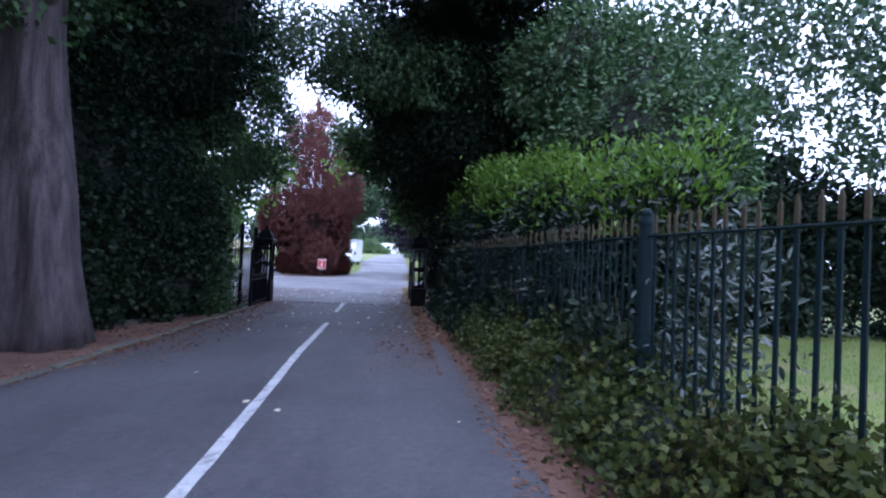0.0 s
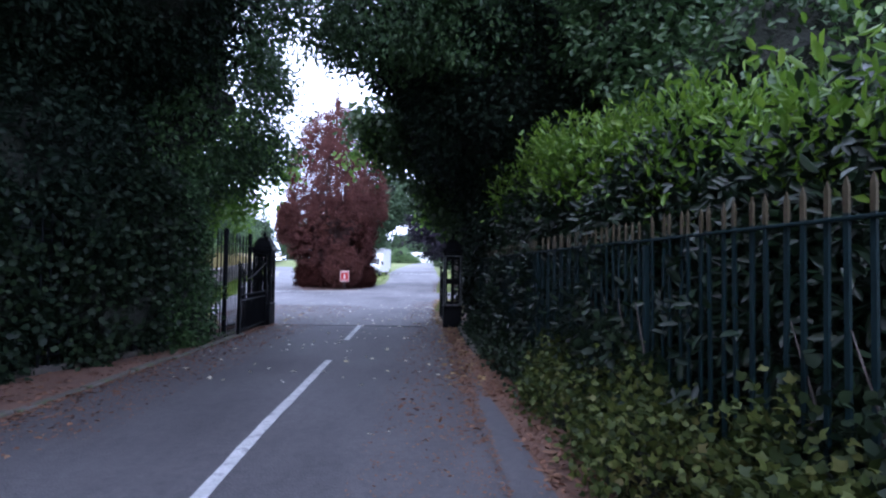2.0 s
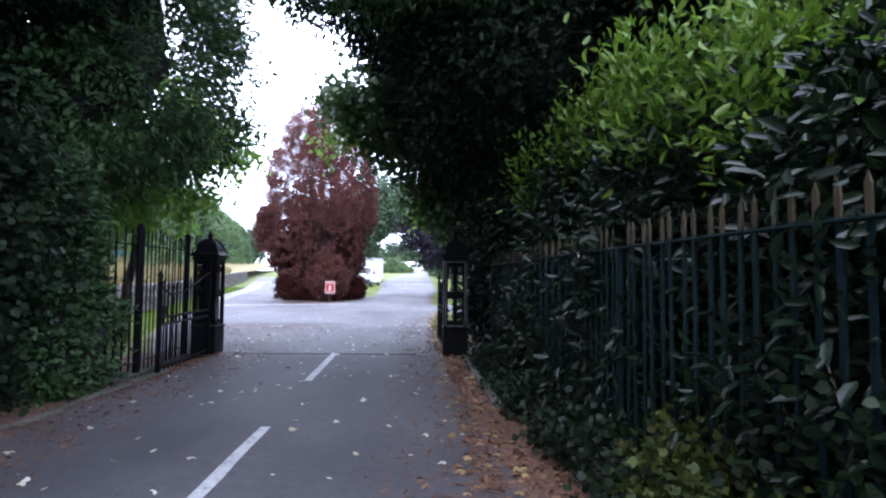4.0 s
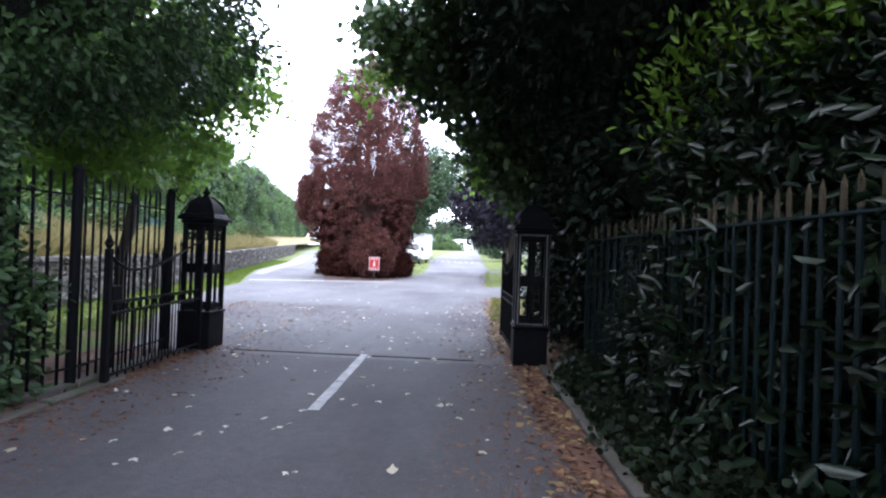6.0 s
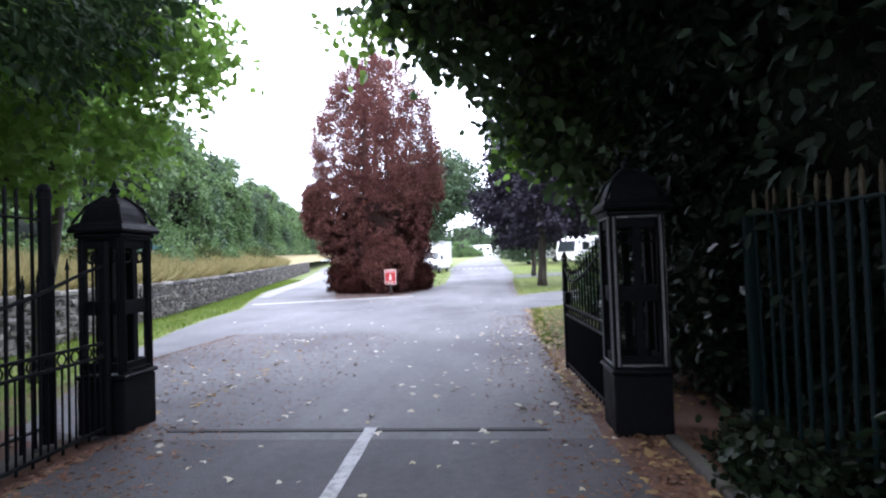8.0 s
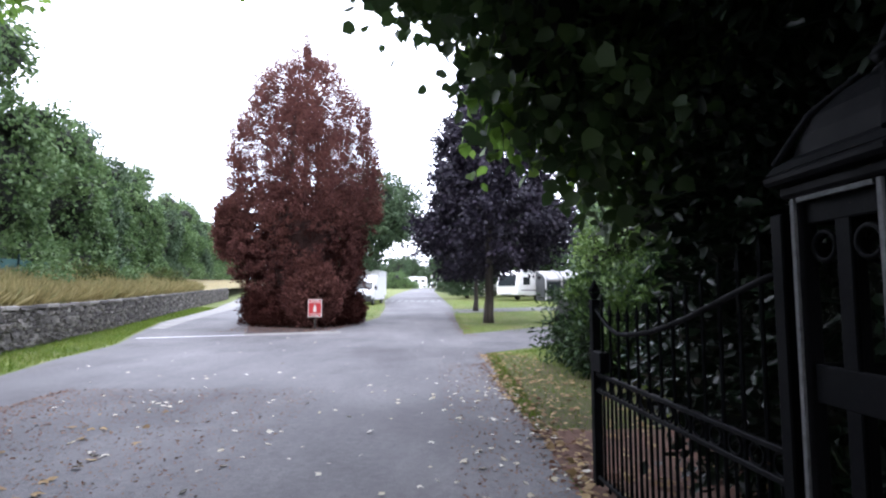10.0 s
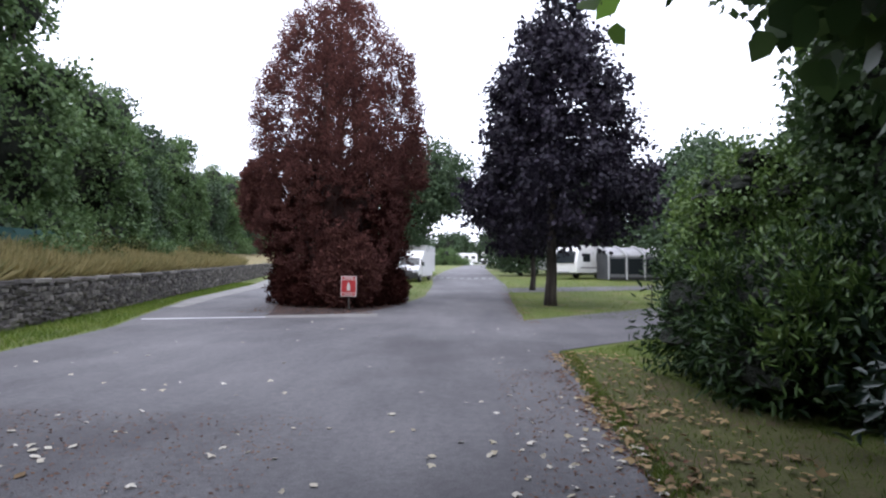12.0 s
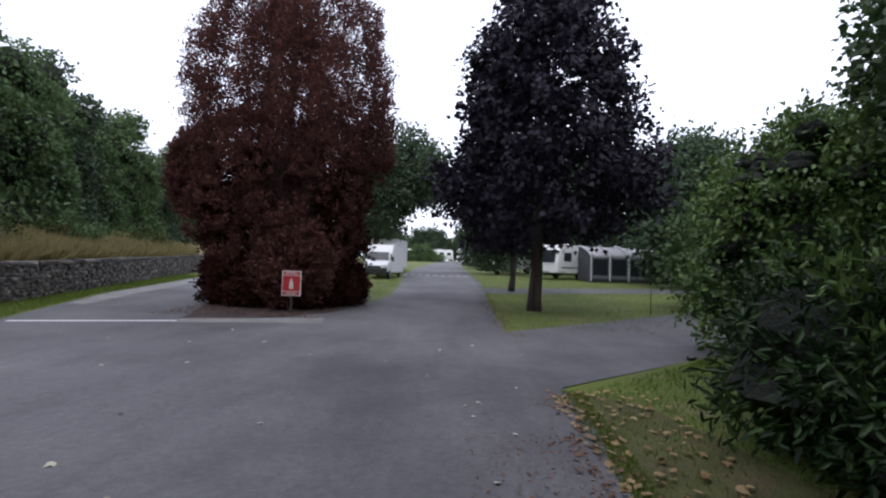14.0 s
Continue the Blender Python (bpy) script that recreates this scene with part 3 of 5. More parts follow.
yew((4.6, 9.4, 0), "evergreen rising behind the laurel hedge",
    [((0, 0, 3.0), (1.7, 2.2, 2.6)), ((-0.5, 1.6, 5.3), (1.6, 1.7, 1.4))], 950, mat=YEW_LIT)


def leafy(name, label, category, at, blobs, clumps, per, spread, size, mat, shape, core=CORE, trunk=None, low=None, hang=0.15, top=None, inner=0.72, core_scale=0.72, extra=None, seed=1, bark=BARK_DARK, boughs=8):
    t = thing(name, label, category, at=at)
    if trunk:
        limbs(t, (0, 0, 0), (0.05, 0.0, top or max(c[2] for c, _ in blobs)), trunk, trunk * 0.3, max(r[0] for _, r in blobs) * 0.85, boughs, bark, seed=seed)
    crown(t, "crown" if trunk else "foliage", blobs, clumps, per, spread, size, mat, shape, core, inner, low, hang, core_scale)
    if extra:
        crown(t, *extra)
    return t


def tiers(hs, rs, size, seed, gap=1.45):
    """Lobes of a crown set round its stem in tiers, after an outline of heights and radii."""
    gt = random.Random(seed)
    lobes, h = [], hs[0]
    while h < hs[-1]:
        big = float(np.interp(h, hs, rs))
        n = max(1, round(2 * math.pi * big / (size * 1.75)))
        turn = gt.uniform(0, 6.28)
        for k in range(n):
            a = turn + 2 * math.pi * (k + gt.uniform(-0.25, 0.25)) / n
            r = max(0.05, big - size * gt.uniform(0.5, 1.1))
            lobes.append(((math.cos(a) * r, math.sin(a) * r, h + gt.uniform(-0.3, 0.3)), (size * gt.uniform(0.75, 1.15), size * gt.uniform(0.75, 1.15), size * gt.uniform(0.45, 0.7))))
        h += size * gap * 0.62
    return lobes


# laurel hedge behind the right-hand railing, in shrubs set back from the bars
def rail_x(y):
    return float(np.interp(y, [-8, 0.6, 3.48, 6.62, 9.33, 12.2, 14.6], [3.4, 2.38, 2.02, 1.85, 1.62, 1.5, 1.4]))


def shoots(k, h):
    gs = random.Random(40 + k)
    return [((gs.uniform(-0.35, 0.5), gs.uniform(-1.0, 1.1), 2.05 * h + gs.uniform(-0.25, 0.3)), (gs.uniform(0.22, 0.5), gs.uniform(0.25, 0.55), gs.uniform(0.3, 0.65))) for _ in range(7)]


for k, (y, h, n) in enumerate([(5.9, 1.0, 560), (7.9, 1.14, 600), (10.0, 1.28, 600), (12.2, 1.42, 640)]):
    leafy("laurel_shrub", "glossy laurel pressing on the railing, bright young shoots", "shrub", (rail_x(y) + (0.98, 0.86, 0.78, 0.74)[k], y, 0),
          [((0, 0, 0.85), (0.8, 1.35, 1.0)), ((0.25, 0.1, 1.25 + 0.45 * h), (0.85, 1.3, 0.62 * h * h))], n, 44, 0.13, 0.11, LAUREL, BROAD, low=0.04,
          extra=("lit_young_growth", shoots(k, h), 150 if k else 70, 44, 0.14, 0.1, SHOOT, BROAD, None, 0.5, 1.7, -0.7))
leafy("laurel_shrub", "shiny grey-green sprigs growing through the railing", "shrub", (rail_x(3.3) + 0.42, 3.3, 0), [((0, 0, 0.75), (0.34, 0.55, 0.72)), ((0.05, 0.1, 1.3), (0.25, 0.35, 0.3))], 50, 20, 0.12, 0.085, GLOSSY, BROAD, None, trunk=0.02, low=0.1, inner=0.3, boughs=5)
leafy("laurel_shrub", "low shiny grey-green laurel at the verge's edge", "shrub", (2.65, 20.5, 0), [((0, 0, 0.42), (0.5, 0.6, 0.42)), ((0.3, -0.4, 0.6), (0.5, 0.5, 0.4))], 60, 20, 0.13, 0.14, GLOSSY, BROAD, None, trunk=0.02, low=0.05, inner=0.3, boughs=5)
# undergrowth between drive and railing
for k, (y, s) in enumerate([(0.2, 0.42), (1.7, 0.46), (3.1, 0.5), (4.6, 0.5), (6.2, 0.46), (7.8, 0.36), (9.3, 0.22), (10.8, 0.16), (12.2, 0.14), (13.6, 0.13)]):
    leafy("bramble_clump", "low bramble and ivy at the railing's foot", "undergrowth", (rail_x(y) - 0.16, y, 0), [((0.02, 0, 0.06), (max(0.22, 0.85 * s), 0.85, s)), ((0.12, 0.5, 0.1), (0.3, 0.6, s * 1.15))], 240 if y < 9 else 110, 44, 0.09, 0.055, BRAMBLE if y < 9 else IVY, LOBED if y < 9 else ROUND, low=0.015, hang=0.0)
for k, (y, s) in enumerate([(4.4, 0.5), (7.2, 0.4)]):
    leafy("ivy_patch", "ivy climbing the iron railing", "ivy", (rail_x(y), y, 0), [((-0.02, 0, 0.55), (0.1, 0.9, s))], 60, 30, 0.09, 0.06, IVY, ROUND, None, low=0.02)
    iv = bpy.data.objects["ivy_patch" if k == 0 else "ivy_patch.%03d" % k]
    for j in range(5):
        o = -0.7 + 0.35 * j
        piece("vine", joined("vine", [tube([(-0.03, o, 0), (-0.04, o + 0.08, 0.4), (-0.03, o - 0.05, 0.8), (-0.035, o + 0.1, 1.15)], [0.012, 0.01, 0.008, 0.003], 5, 0, 0, j)], BARK_DARK), iv)
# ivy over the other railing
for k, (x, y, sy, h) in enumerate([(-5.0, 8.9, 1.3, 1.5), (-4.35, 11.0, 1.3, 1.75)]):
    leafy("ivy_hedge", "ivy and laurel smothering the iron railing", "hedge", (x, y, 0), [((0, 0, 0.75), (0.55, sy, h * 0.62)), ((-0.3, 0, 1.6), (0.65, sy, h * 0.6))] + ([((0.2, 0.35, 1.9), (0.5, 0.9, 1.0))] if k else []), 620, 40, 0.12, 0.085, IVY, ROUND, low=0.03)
# paler leaf copy paints the light on this low ivy
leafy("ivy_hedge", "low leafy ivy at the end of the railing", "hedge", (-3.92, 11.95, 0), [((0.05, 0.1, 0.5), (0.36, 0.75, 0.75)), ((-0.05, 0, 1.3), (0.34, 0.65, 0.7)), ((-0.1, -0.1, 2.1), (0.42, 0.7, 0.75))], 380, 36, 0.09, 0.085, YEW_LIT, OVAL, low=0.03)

# boughs closing over the drive, unseen trees behind the start: added to dim skylight
leafy("yew_tree", "tall dark yew, boughs added over the drive to block sky", "tree", (-5.6, 0.5, 0), [((1.6, 8.6, 8.6), (3.4, 3.2, 1.7)), ((3.0, 4.2, 8.8), (4.0, 3.6, 1.8)), ((1.0, 0, 7.5), (4.4, 4.0, 2.6)), ((4.8, -4.5, 8.0), (4.6, 4.0, 2.4))], 1700, 30, 0.24, 0.15, YEW, DIAMOND, None, trunk=0.35, inner=0.4, hang=0.3)
leafy("yew_tree", "tall yew out of view behind the start, added to block sky", "tree", (5.2, -5.0, 0), [((0, 0, 6.2), (3.4, 3.6, 3.4)), ((-3.0, 0.5, 8.6), (3.4, 3.4, 1.9))], 800, 30, 0.26, 0.15, YEW_LIT, DIAMOND, None, trunk=0.3, inner=0.4, hang=0.3)
for x, y in [(-6.5, -5.0), (5.5, -6.0), (-1.0, -16.0)]:
    leafy("yew_tree", "unseen evergreen added behind the start to block sky", "tree", (x, y, 0), [((0, 0, 3.2), (2.6, 3.0, 3.2)), ((0, 0, 7), (3, 3, 3))], 600, 26, 0.25, 0.17, YEW, DIAMOND, low=0.1, trunk=0.3)

# limes and sycamore over the way just inside the gate
lime = leafy("lime_tree", "lime tree with broad pale hanging leaves over the verge", "tree", (4.1, 18.6, 0),
             [((-4.3, -0.3, 4.9), (1.3, 1.2, 0.7)), ((-5.2, -0.5, 5.4), (1.0, 0.9, 0.5)), ((-3.4, -0.2, 3.7), (0.9, 1.0, 0.95)), ((-2.5, -0.3, 3.3), (1.1, 1.1, 1.25)), ((-0.7, -0.5, 5.0), (2.4, 2.1, 1.7)), ((-2.4, -1.4, 6.7), (2.7, 2.2, 2.0)),
              ((0.9, -0.4, 2.8), (1.9, 2.0, 2.6)), ((-1.3, -0.4, 2.9), (1.3, 1.3, 1.5)), ((0.4, 0.4, 7), (3, 3, 2.6))], 2500, 34, 0.2, 0.14, SYCAMORE, ROUND, trunk=0.3, low=1.7, hang=0.4, core_scale=0.66)
# leafy twigs let down from its boughs, backlight put into their paler leaf colour
gl = random.Random(77)
for k in range(30):
    f = k / 29
    x, y = -4.15 + 2.7 * f + gl.uniform(-0.15, 0.15), gl.uniform(-0.3, 0.6)
    z0 = 3.9 - 0.9 * f + gl.uniform(-0.2, 0.4)
    ln = gl.uniform(0.5, 1.15) * (1.1 - 0.3 * f)
    e = (x + gl.uniform(-0.2, 0.1), y + gl.uniform(-0.15, 0.15), max(1.95, z0 - ln))
    tw = piece("hanging_twig", joined("hanging_twig", [tube([(x + 0.25, y, z0 + 0.6), (x, y, z0), e], [0.012, 0.008, 0.003], 5, 0, 0, k)], BARK_DARK), lime)
    c = np.array([(x + (e[0] - x) * u, y + (e[1] - y) * u, z0 + (e[2] - z0) * u) for u in rng.random(26) ** 0.8]) + rng.normal(size=(26, 3)) * 0.1
    ax = unit(rng.normal(size=(26, 3)) * 0.6 + np.array([0, 0, -0.7]))
    piece("leaves", leaf_mesh("leaves", c, ax, unit(rng.normal(size=(26, 3)) + np.array([0, -0.6, 0.4])), 0.1 + 0.06 * rng.random(26), LIME, ROUND), tw)
# one bough reaching out over the drive
bo = piece("bough", joined("bough", [tube([(-3.6, -0.4, 5.6), (-4.8, -0.6, 5.35), (-5.5, -0.75, 4.9), (-6.0, -0.8, 4.5)], [0.05, 0.035, 0.02, 0.006], 6, 0.1, 0, 3)], BARK_DARK), lime)
q, ax, nm = blob_points([((-5.75, -0.75, 4.65), (0.45, 0.45, 0.4)), ((-6.1, -0.8, 4.3), (0.3, 0.35, 0.3)), ((-5.3, -0.65, 5.0), (0.4, 0.4, 0.3))], 26, 10, 0.13, 0.2, None, 0.3, 0.6)
piece("leaves", leaf_mesh("leaves", q, ax, nm, 0.09 + 0.05 * rng.random(len(q)), LIME, ROUND), bo)
leafy("sycamore_tree", "dark sycamore behind the rhododendron", "tree", (5.3, 21.9, 0),
      [((-1.1, 0.0, 4.7), (1.6, 1.6, 0.9)), ((0.1, 0.2, 6.2), (2.7, 2.6, 2.1)), ((1.0, 0.6, 3.6), (1.5, 1.7, 1.6))], 1300, 34, 0.22, 0.15, SYCAMORE, LOBED, trunk=0.28, low=2.0, hang=0.5)
leafy("sycamore_tree", "dark broad tree behind the rhododendron", "tree", (8.0, 27.0, 0),
      [((0, 0, 3.4), (2.3, 2.3, 2.2)), ((0.4, 0.3, 5.8), (2.6, 2.6, 2.0)), ((-0.9, -0.8, 4.9), (1.7, 1.6, 1.2))], 900, 32, 0.2, 0.16, SYCAMORE, LOBED, trunk=0.22, low=0.5, hang=0.4)
leafy("laurel_shrub", "dark laurel behind the gate pier and open leaf", "shrub", (2.05, 16.9, 0), [((0, 0, 1.0), (0.85, 1.5, 1.3)), ((0.2, 0.2, 2.0), (0.9, 1.3, 1.0))], 620, 36, 0.14, 0.11, LAUREL, OVAL, low=0.04)
rhodo_blobs = [((0, 0, 0.72), (1.6, 2.0, 0.95)), ((0.6, -0.9, 0.9), (1.5, 1.4, 0.95)), ((1.6, 0.6, 1.0), (1.7, 1.9, 0.95)), ((-0.6, -0.95, 0.45), (0.85, 0.85, 0.6))]
# pale leaf heads over the upper surfaces only, as if lit from above
gr = random.Random(19)
rhodo_heads = []
for c, r in rhodo_blobs:
    for _ in range(15):
        a, u = gr.uniform(0, 6.28), gr.uniform(0.25, 1.0)
        v = math.sqrt(1 - u * u)
        rhodo_heads.append(((c[0] + r[0] * v * math.cos(a), c[1] + r[1] * v * math.sin(a), c[2] + r[2] * u), (0.28, 0.28, 0.2)))
leafy("rhododendron", "broad rhododendron with dark glossy leaves on the verge", "shrub", (3.3, 23.3, 0), rhodo_blobs, 1250, 34, 0.12, 0.125, RHODO, LONG, low=0.12, hang=0.05, core_scale=0.88,
      extra=("lit_young_growth", rhodo_heads, 850, 14, 0.08, 0.12, RHODO_TIP, LONG, None, 0.5, 0.3, -0.5))
leafy("hazel_shrub", "rounded light green shrub behind the rhododendron", "shrub", (5.1, 28.3, 0), tiers([0.6, 1.6, 2.6, 3.4, 3.9], [1.5, 1.75, 1.5, 1.0, 0.3], 0.62, 4), 620, 30, 0.13, 0.11, RHODO_TIP, OVAL, trunk=0.06, low=0.05, core_scale=0.5)
leafy("holly_shrub", "dark leafy shrub between railing and verge", "shrub", (3.9, 19.0, 0), [((0, 0, 0.9), (1.2, 2.0, 1.4)), ((-0.3, -2.0, 1.2), (1.3, 1.4, 1.7))], 620, 32, 0.14, 0.13, LAUREL, OVAL, low=0.05)

# trees beyond the lawn on the left
leafy("ash_tree", "mid-green tree beyond the shaded lawn", "tree", (-13.5, 14.5, 0), [((0, 0, 4.6), (3.0, 3.0, 3.0)), ((-1, 1.0, 7.5), (3, 3, 2.6)), ((1.2, -1.5, 2.6), (2.0, 2.0, 1.8))], 620, 36, 0.24, 0.17, FARLEAF, DIAMOND, None, trunk=0.2, inner=0.4, low=0.9)
leafy("ash_tree", "mid-green tree beyond the shaded lawn", "tree", (-12.0, 9.0, 0), [((0, 0, 4.6), (2.2, 2.4, 3.0)), ((-1, 0.5, 7.5), (2.6, 2.6, 2.6))], 480, 36, 0.24, 0.17, FARLEAF, DIAMOND, None, trunk=0.2, inner=0.4, low=1.2)
# trees beyond the lawn on the right, and its hedge
leafy("ash_tree", "pale green tree beyond the lawn", "tree", (8.2, 13.5, 0), [((0, 0, 5.2), (3.4, 3.0, 2.8)), ((-1.5, -1.5, 7), (3, 3, 2.6)), ((2.5, -1, 6), (3, 3, 3))], 430, 36, 0.2, 0.17, FAR_DARK, DIAMOND, None, trunk=0.2, inner=0.3)
leafy("ash_tree", "pale green tree beyond the lawn", "tree", (12.5, 8.5, 0), [((0, 0, 5.2), (3.6, 3.4, 3.2)), ((-1, 1.5, 7.5), (3, 3, 2.6))], 340, 36, 0.2, 0.17, FAR_DARK, DIAMOND, None, trunk=0.2, inner=0.3)
for x, y, r in [(6.2, 12.6, 1.6), (9.2, 12.0, 1.8), (12.6, 11.0, 2.0)]:
    leafy("hedge_shrub", "dark hedge at the lawn's far side", "hedge", (x, y, 0), [((0, 0, 1.2), (r * 1.1, 1.3, 1.5)), ((0.4, 0.2, 2.6), (r * 1.1, 1.3, 1.2))], 700, 24, 0.2, 0.15, YEW, DIAMOND, low=0.03)


def dead_cypress():
    t = thing("dead_cypress", "tall dead cypress, rust-brown foliage thinning at the top", "tree", at=(-5.55, 35.4, rise(35.4)))
    for k, (x, y, h) in enumerate([(0, 0, 11.2), (-1.1, 0.3, 8.6), (1.0, 0.2, 8.0), (-0.5, -0.5, 9.6), (0.5, 0.5, 9.9)]):
        piece("stem", joined("stem", [tube([(x * 0.5, y * 0.5, -0.1), (x, y, h * 0.4), (x * 0.8, y, h * 0.75), (x * 0.55, y * 0.6, h)], [0.17, 0.12, 0.07, 0.02], 7, 0.1, 0, k)], BARK_DARK), t)
    hs = [0.1, 0.6, 1.8, 3.3, 4.6, 6.0, 7.9, 9.6, 10.8, 11.5]
    rs = [1.8, 1.95, 2.35, 2.8, 3.05, 3.1, 2.85, 2.05, 1.1, 0.2]
    gp = random.Random(31)
    low_plumes, high_plumes = [], []
    # lower half: dense rounded heads
    h = 0.35
    while h < 5.0:
        big = float(np.interp(h, hs, rs))
        w = 0.72
        n = round(2 * math.pi * big / (w * 1.6))
        for k in range(n):
            a = 2 * math.pi * (k + gp.random() * 0.8) / n
            sz = w * gp.uniform(0.65, 1.3)
            r = big - sz * gp.uniform(0.7, 1.9)
            low_plumes.append(((math.cos(a) * r + 0.3 * max(0, 1 - h / 3), math.sin(a) * r * 0.86, h + gp.uniform(-0.3, 0.3)), (sz, sz, sz * gp.uniform(1.2, 2.1))))
        h += 0.8
    # upper half: upright ribs of feathery sprays with light between them
    for k in range(17):
        a = 2 * math.pi * (k + gp.uniform(-0.3, 0.3)) / 17
        h, top = 4.4, gp.uniform(8.2, 10.9)
        while h < top:
            big = float(np.interp(h, hs, rs))
            w = gp.uniform(0.26, 0.46)
            r = max(0.08, big - w * gp.uniform(0.6, 1.5))
            a += gp.uniform(-0.08, 0.08)
            high_plumes.append(((math.cos(a) * r, math.sin(a) * r * 0.86, h), (w, w, w * gp.uniform(1.3, 2.2))))
            if gp.random() < 0.3:
                high_plumes.append(((math.cos(a) * r * 0.5, math.sin(a) * r * 0.45, h), (w * 0.8, w * 0.8, w * 1.6)))
            h += w * gp.uniform(1.2, 1.9)
    for k, (x, top) in enumerate([(0, 11.0), (-0.75, 9.2), (0.7, 8.9), (-0.3, 10.2), (0.35, 10.4)]):
        h = 6.4
        while h < top:
            w = 0.36 * (1.25 - 0.07 * (h - 6))
            high_plumes.append(((x * 0.8 + gp.uniform(-0.22, 0.22), gp.uniform(-0.3, 0.3), h), (w, w, w * 1.7)))
            h += gp.uniform(0.55, 0.95)
    for nm, plumes, count, per, size, inner, spread in (("lower_foliage", low_plumes, 8600, 30, 0.1, 0.8, 0.06), ("upper_foliage", high_plumes, 5300, 24, 0.095, 0.3, 0.1)):
        q, ax, n3 = blob_points(plumes, count, per, spread, inner, 0.08, 0.1, -0.75)
        piece(nm, leaf_mesh(nm, q, ax, n3, size * (0.6 + 0.7 * rng.random(len(q))), RUST, SPRAY), t)
    skirt = []
    for k in range(30):
        a = 2 * math.pi * (k + gp.random() * 0.6) / 30
        r = gp.uniform(1.75, 2.15)
        skirt.append(((math.cos(a) * r, math.sin(a) * r * 0.86, gp.uniform(0.35, 0.75)), (0.36, 0.34, gp.uniform(0.5, 0.8))))
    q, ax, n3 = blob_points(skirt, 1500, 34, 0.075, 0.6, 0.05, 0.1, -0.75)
    piece("skirt", leaf_mesh("skirt", q, ax, n3, 0.12, RUST_SHADED, SPRAY), t)
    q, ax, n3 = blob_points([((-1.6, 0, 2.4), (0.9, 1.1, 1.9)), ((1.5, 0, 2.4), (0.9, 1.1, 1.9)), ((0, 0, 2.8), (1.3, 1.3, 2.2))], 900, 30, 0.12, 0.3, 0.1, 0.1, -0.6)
    piece("inner_foliage", leaf_mesh("inner_foliage", q, ax, n3, 0.15, RUST_SHADED, SPRAY), t)
    lead = [((0, 0, 11.1), (0.12, 0.12, 0.75))]
    q, ax, n3 = blob_points(lead, 50, 24, 0.05, 0.4, None, 0.1, -0.75)
    piece("leader", leaf_mesh("leader", q, ax, n3, 0.1, RUST, SPRAY), t)
    q, ax, n3 = blob_points([((0.75, -1.75, 1.1), (0.95, 0.6, 1.1))], 420, 40, 0.09, 0.85, 0.1, 0.2, -0.6)
    piece("front_tuft", leaf_mesh("front_tuft", q, ax, n3, 0.13, RUST, SPRAY), t)
    q, ax, n3 = blob_points([((-2.95, 0.2, 3.6), (0.62, 0.8, 1.0)), ((-3.1, 0.0, 4.3), (0.35, 0.5, 0.6))], 360, 40, 0.08, 0.7, 0.1, 0.2, -0.6)
    piece("side_tuft", leaf_mesh("side_tuft", q, ax, n3, 0.13, RUST, SPRAY), t)
    # dark hull paints the shade seen in gaps between the plumes
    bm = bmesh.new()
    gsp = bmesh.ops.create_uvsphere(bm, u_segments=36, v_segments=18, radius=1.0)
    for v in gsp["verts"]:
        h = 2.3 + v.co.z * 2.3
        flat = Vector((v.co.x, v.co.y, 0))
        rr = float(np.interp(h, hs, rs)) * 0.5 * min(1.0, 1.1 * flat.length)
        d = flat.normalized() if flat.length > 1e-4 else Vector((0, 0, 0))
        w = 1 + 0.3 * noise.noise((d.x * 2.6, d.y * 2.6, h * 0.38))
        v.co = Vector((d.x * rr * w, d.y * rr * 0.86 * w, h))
    part("cypress_shade_hull", bm, CORE_RUST, t)
    return t


dead_cypress()

leafy("purple_maple", "purple-leaved maple on the grass beside the road", "tree", (1.95, 35.6, rise(35.6)),
      [((c[0] + 0.25, c[1], c[2]), r) for c, r in tiers([2.5, 3.6, 5.0, 6.6, 8.4, 9.8, 10.9], [2.3, 3.4, 3.0, 2.6, 2.0, 1.25, 0.3], 0.95, 8)], 900, 38, 0.19, 0.17, PURPLE, LOBED, None, trunk=0.19, low=1.75, top=10.2, inner=0.35, hang=0.35, boughs=14)
leafy("purple_maple", "second dark maple farther along the road", "tree", (2.2, 44.0, rise(44)),
      [((0, 0, 4.0), (2.4, 2.2, 2.0)), ((0, 0, 6.0), (1.9, 1.9, 2.0))], 700, 30, 0.22, 0.18, PURPLE, LOBED, None, trunk=0.14, low=1.9, inner=0.4, core_scale=0.5, hang=0.35)
leafy("road_tree", "broad green tree leaning over the road", "tree", (-6.4, 60, rise(60)), [((1.5, 0, 8.0), (3.6, 3, 3.2)), ((3.4, 0, 6.8), (2.0, 2, 1.6)), ((0, 0, 6), (3, 3, 3))], 800, 26, 0.34, 0.28, FAR_DARK, DIAMOND, CORE, trunk=0.3, inner=0.5, core_scale=0.5)

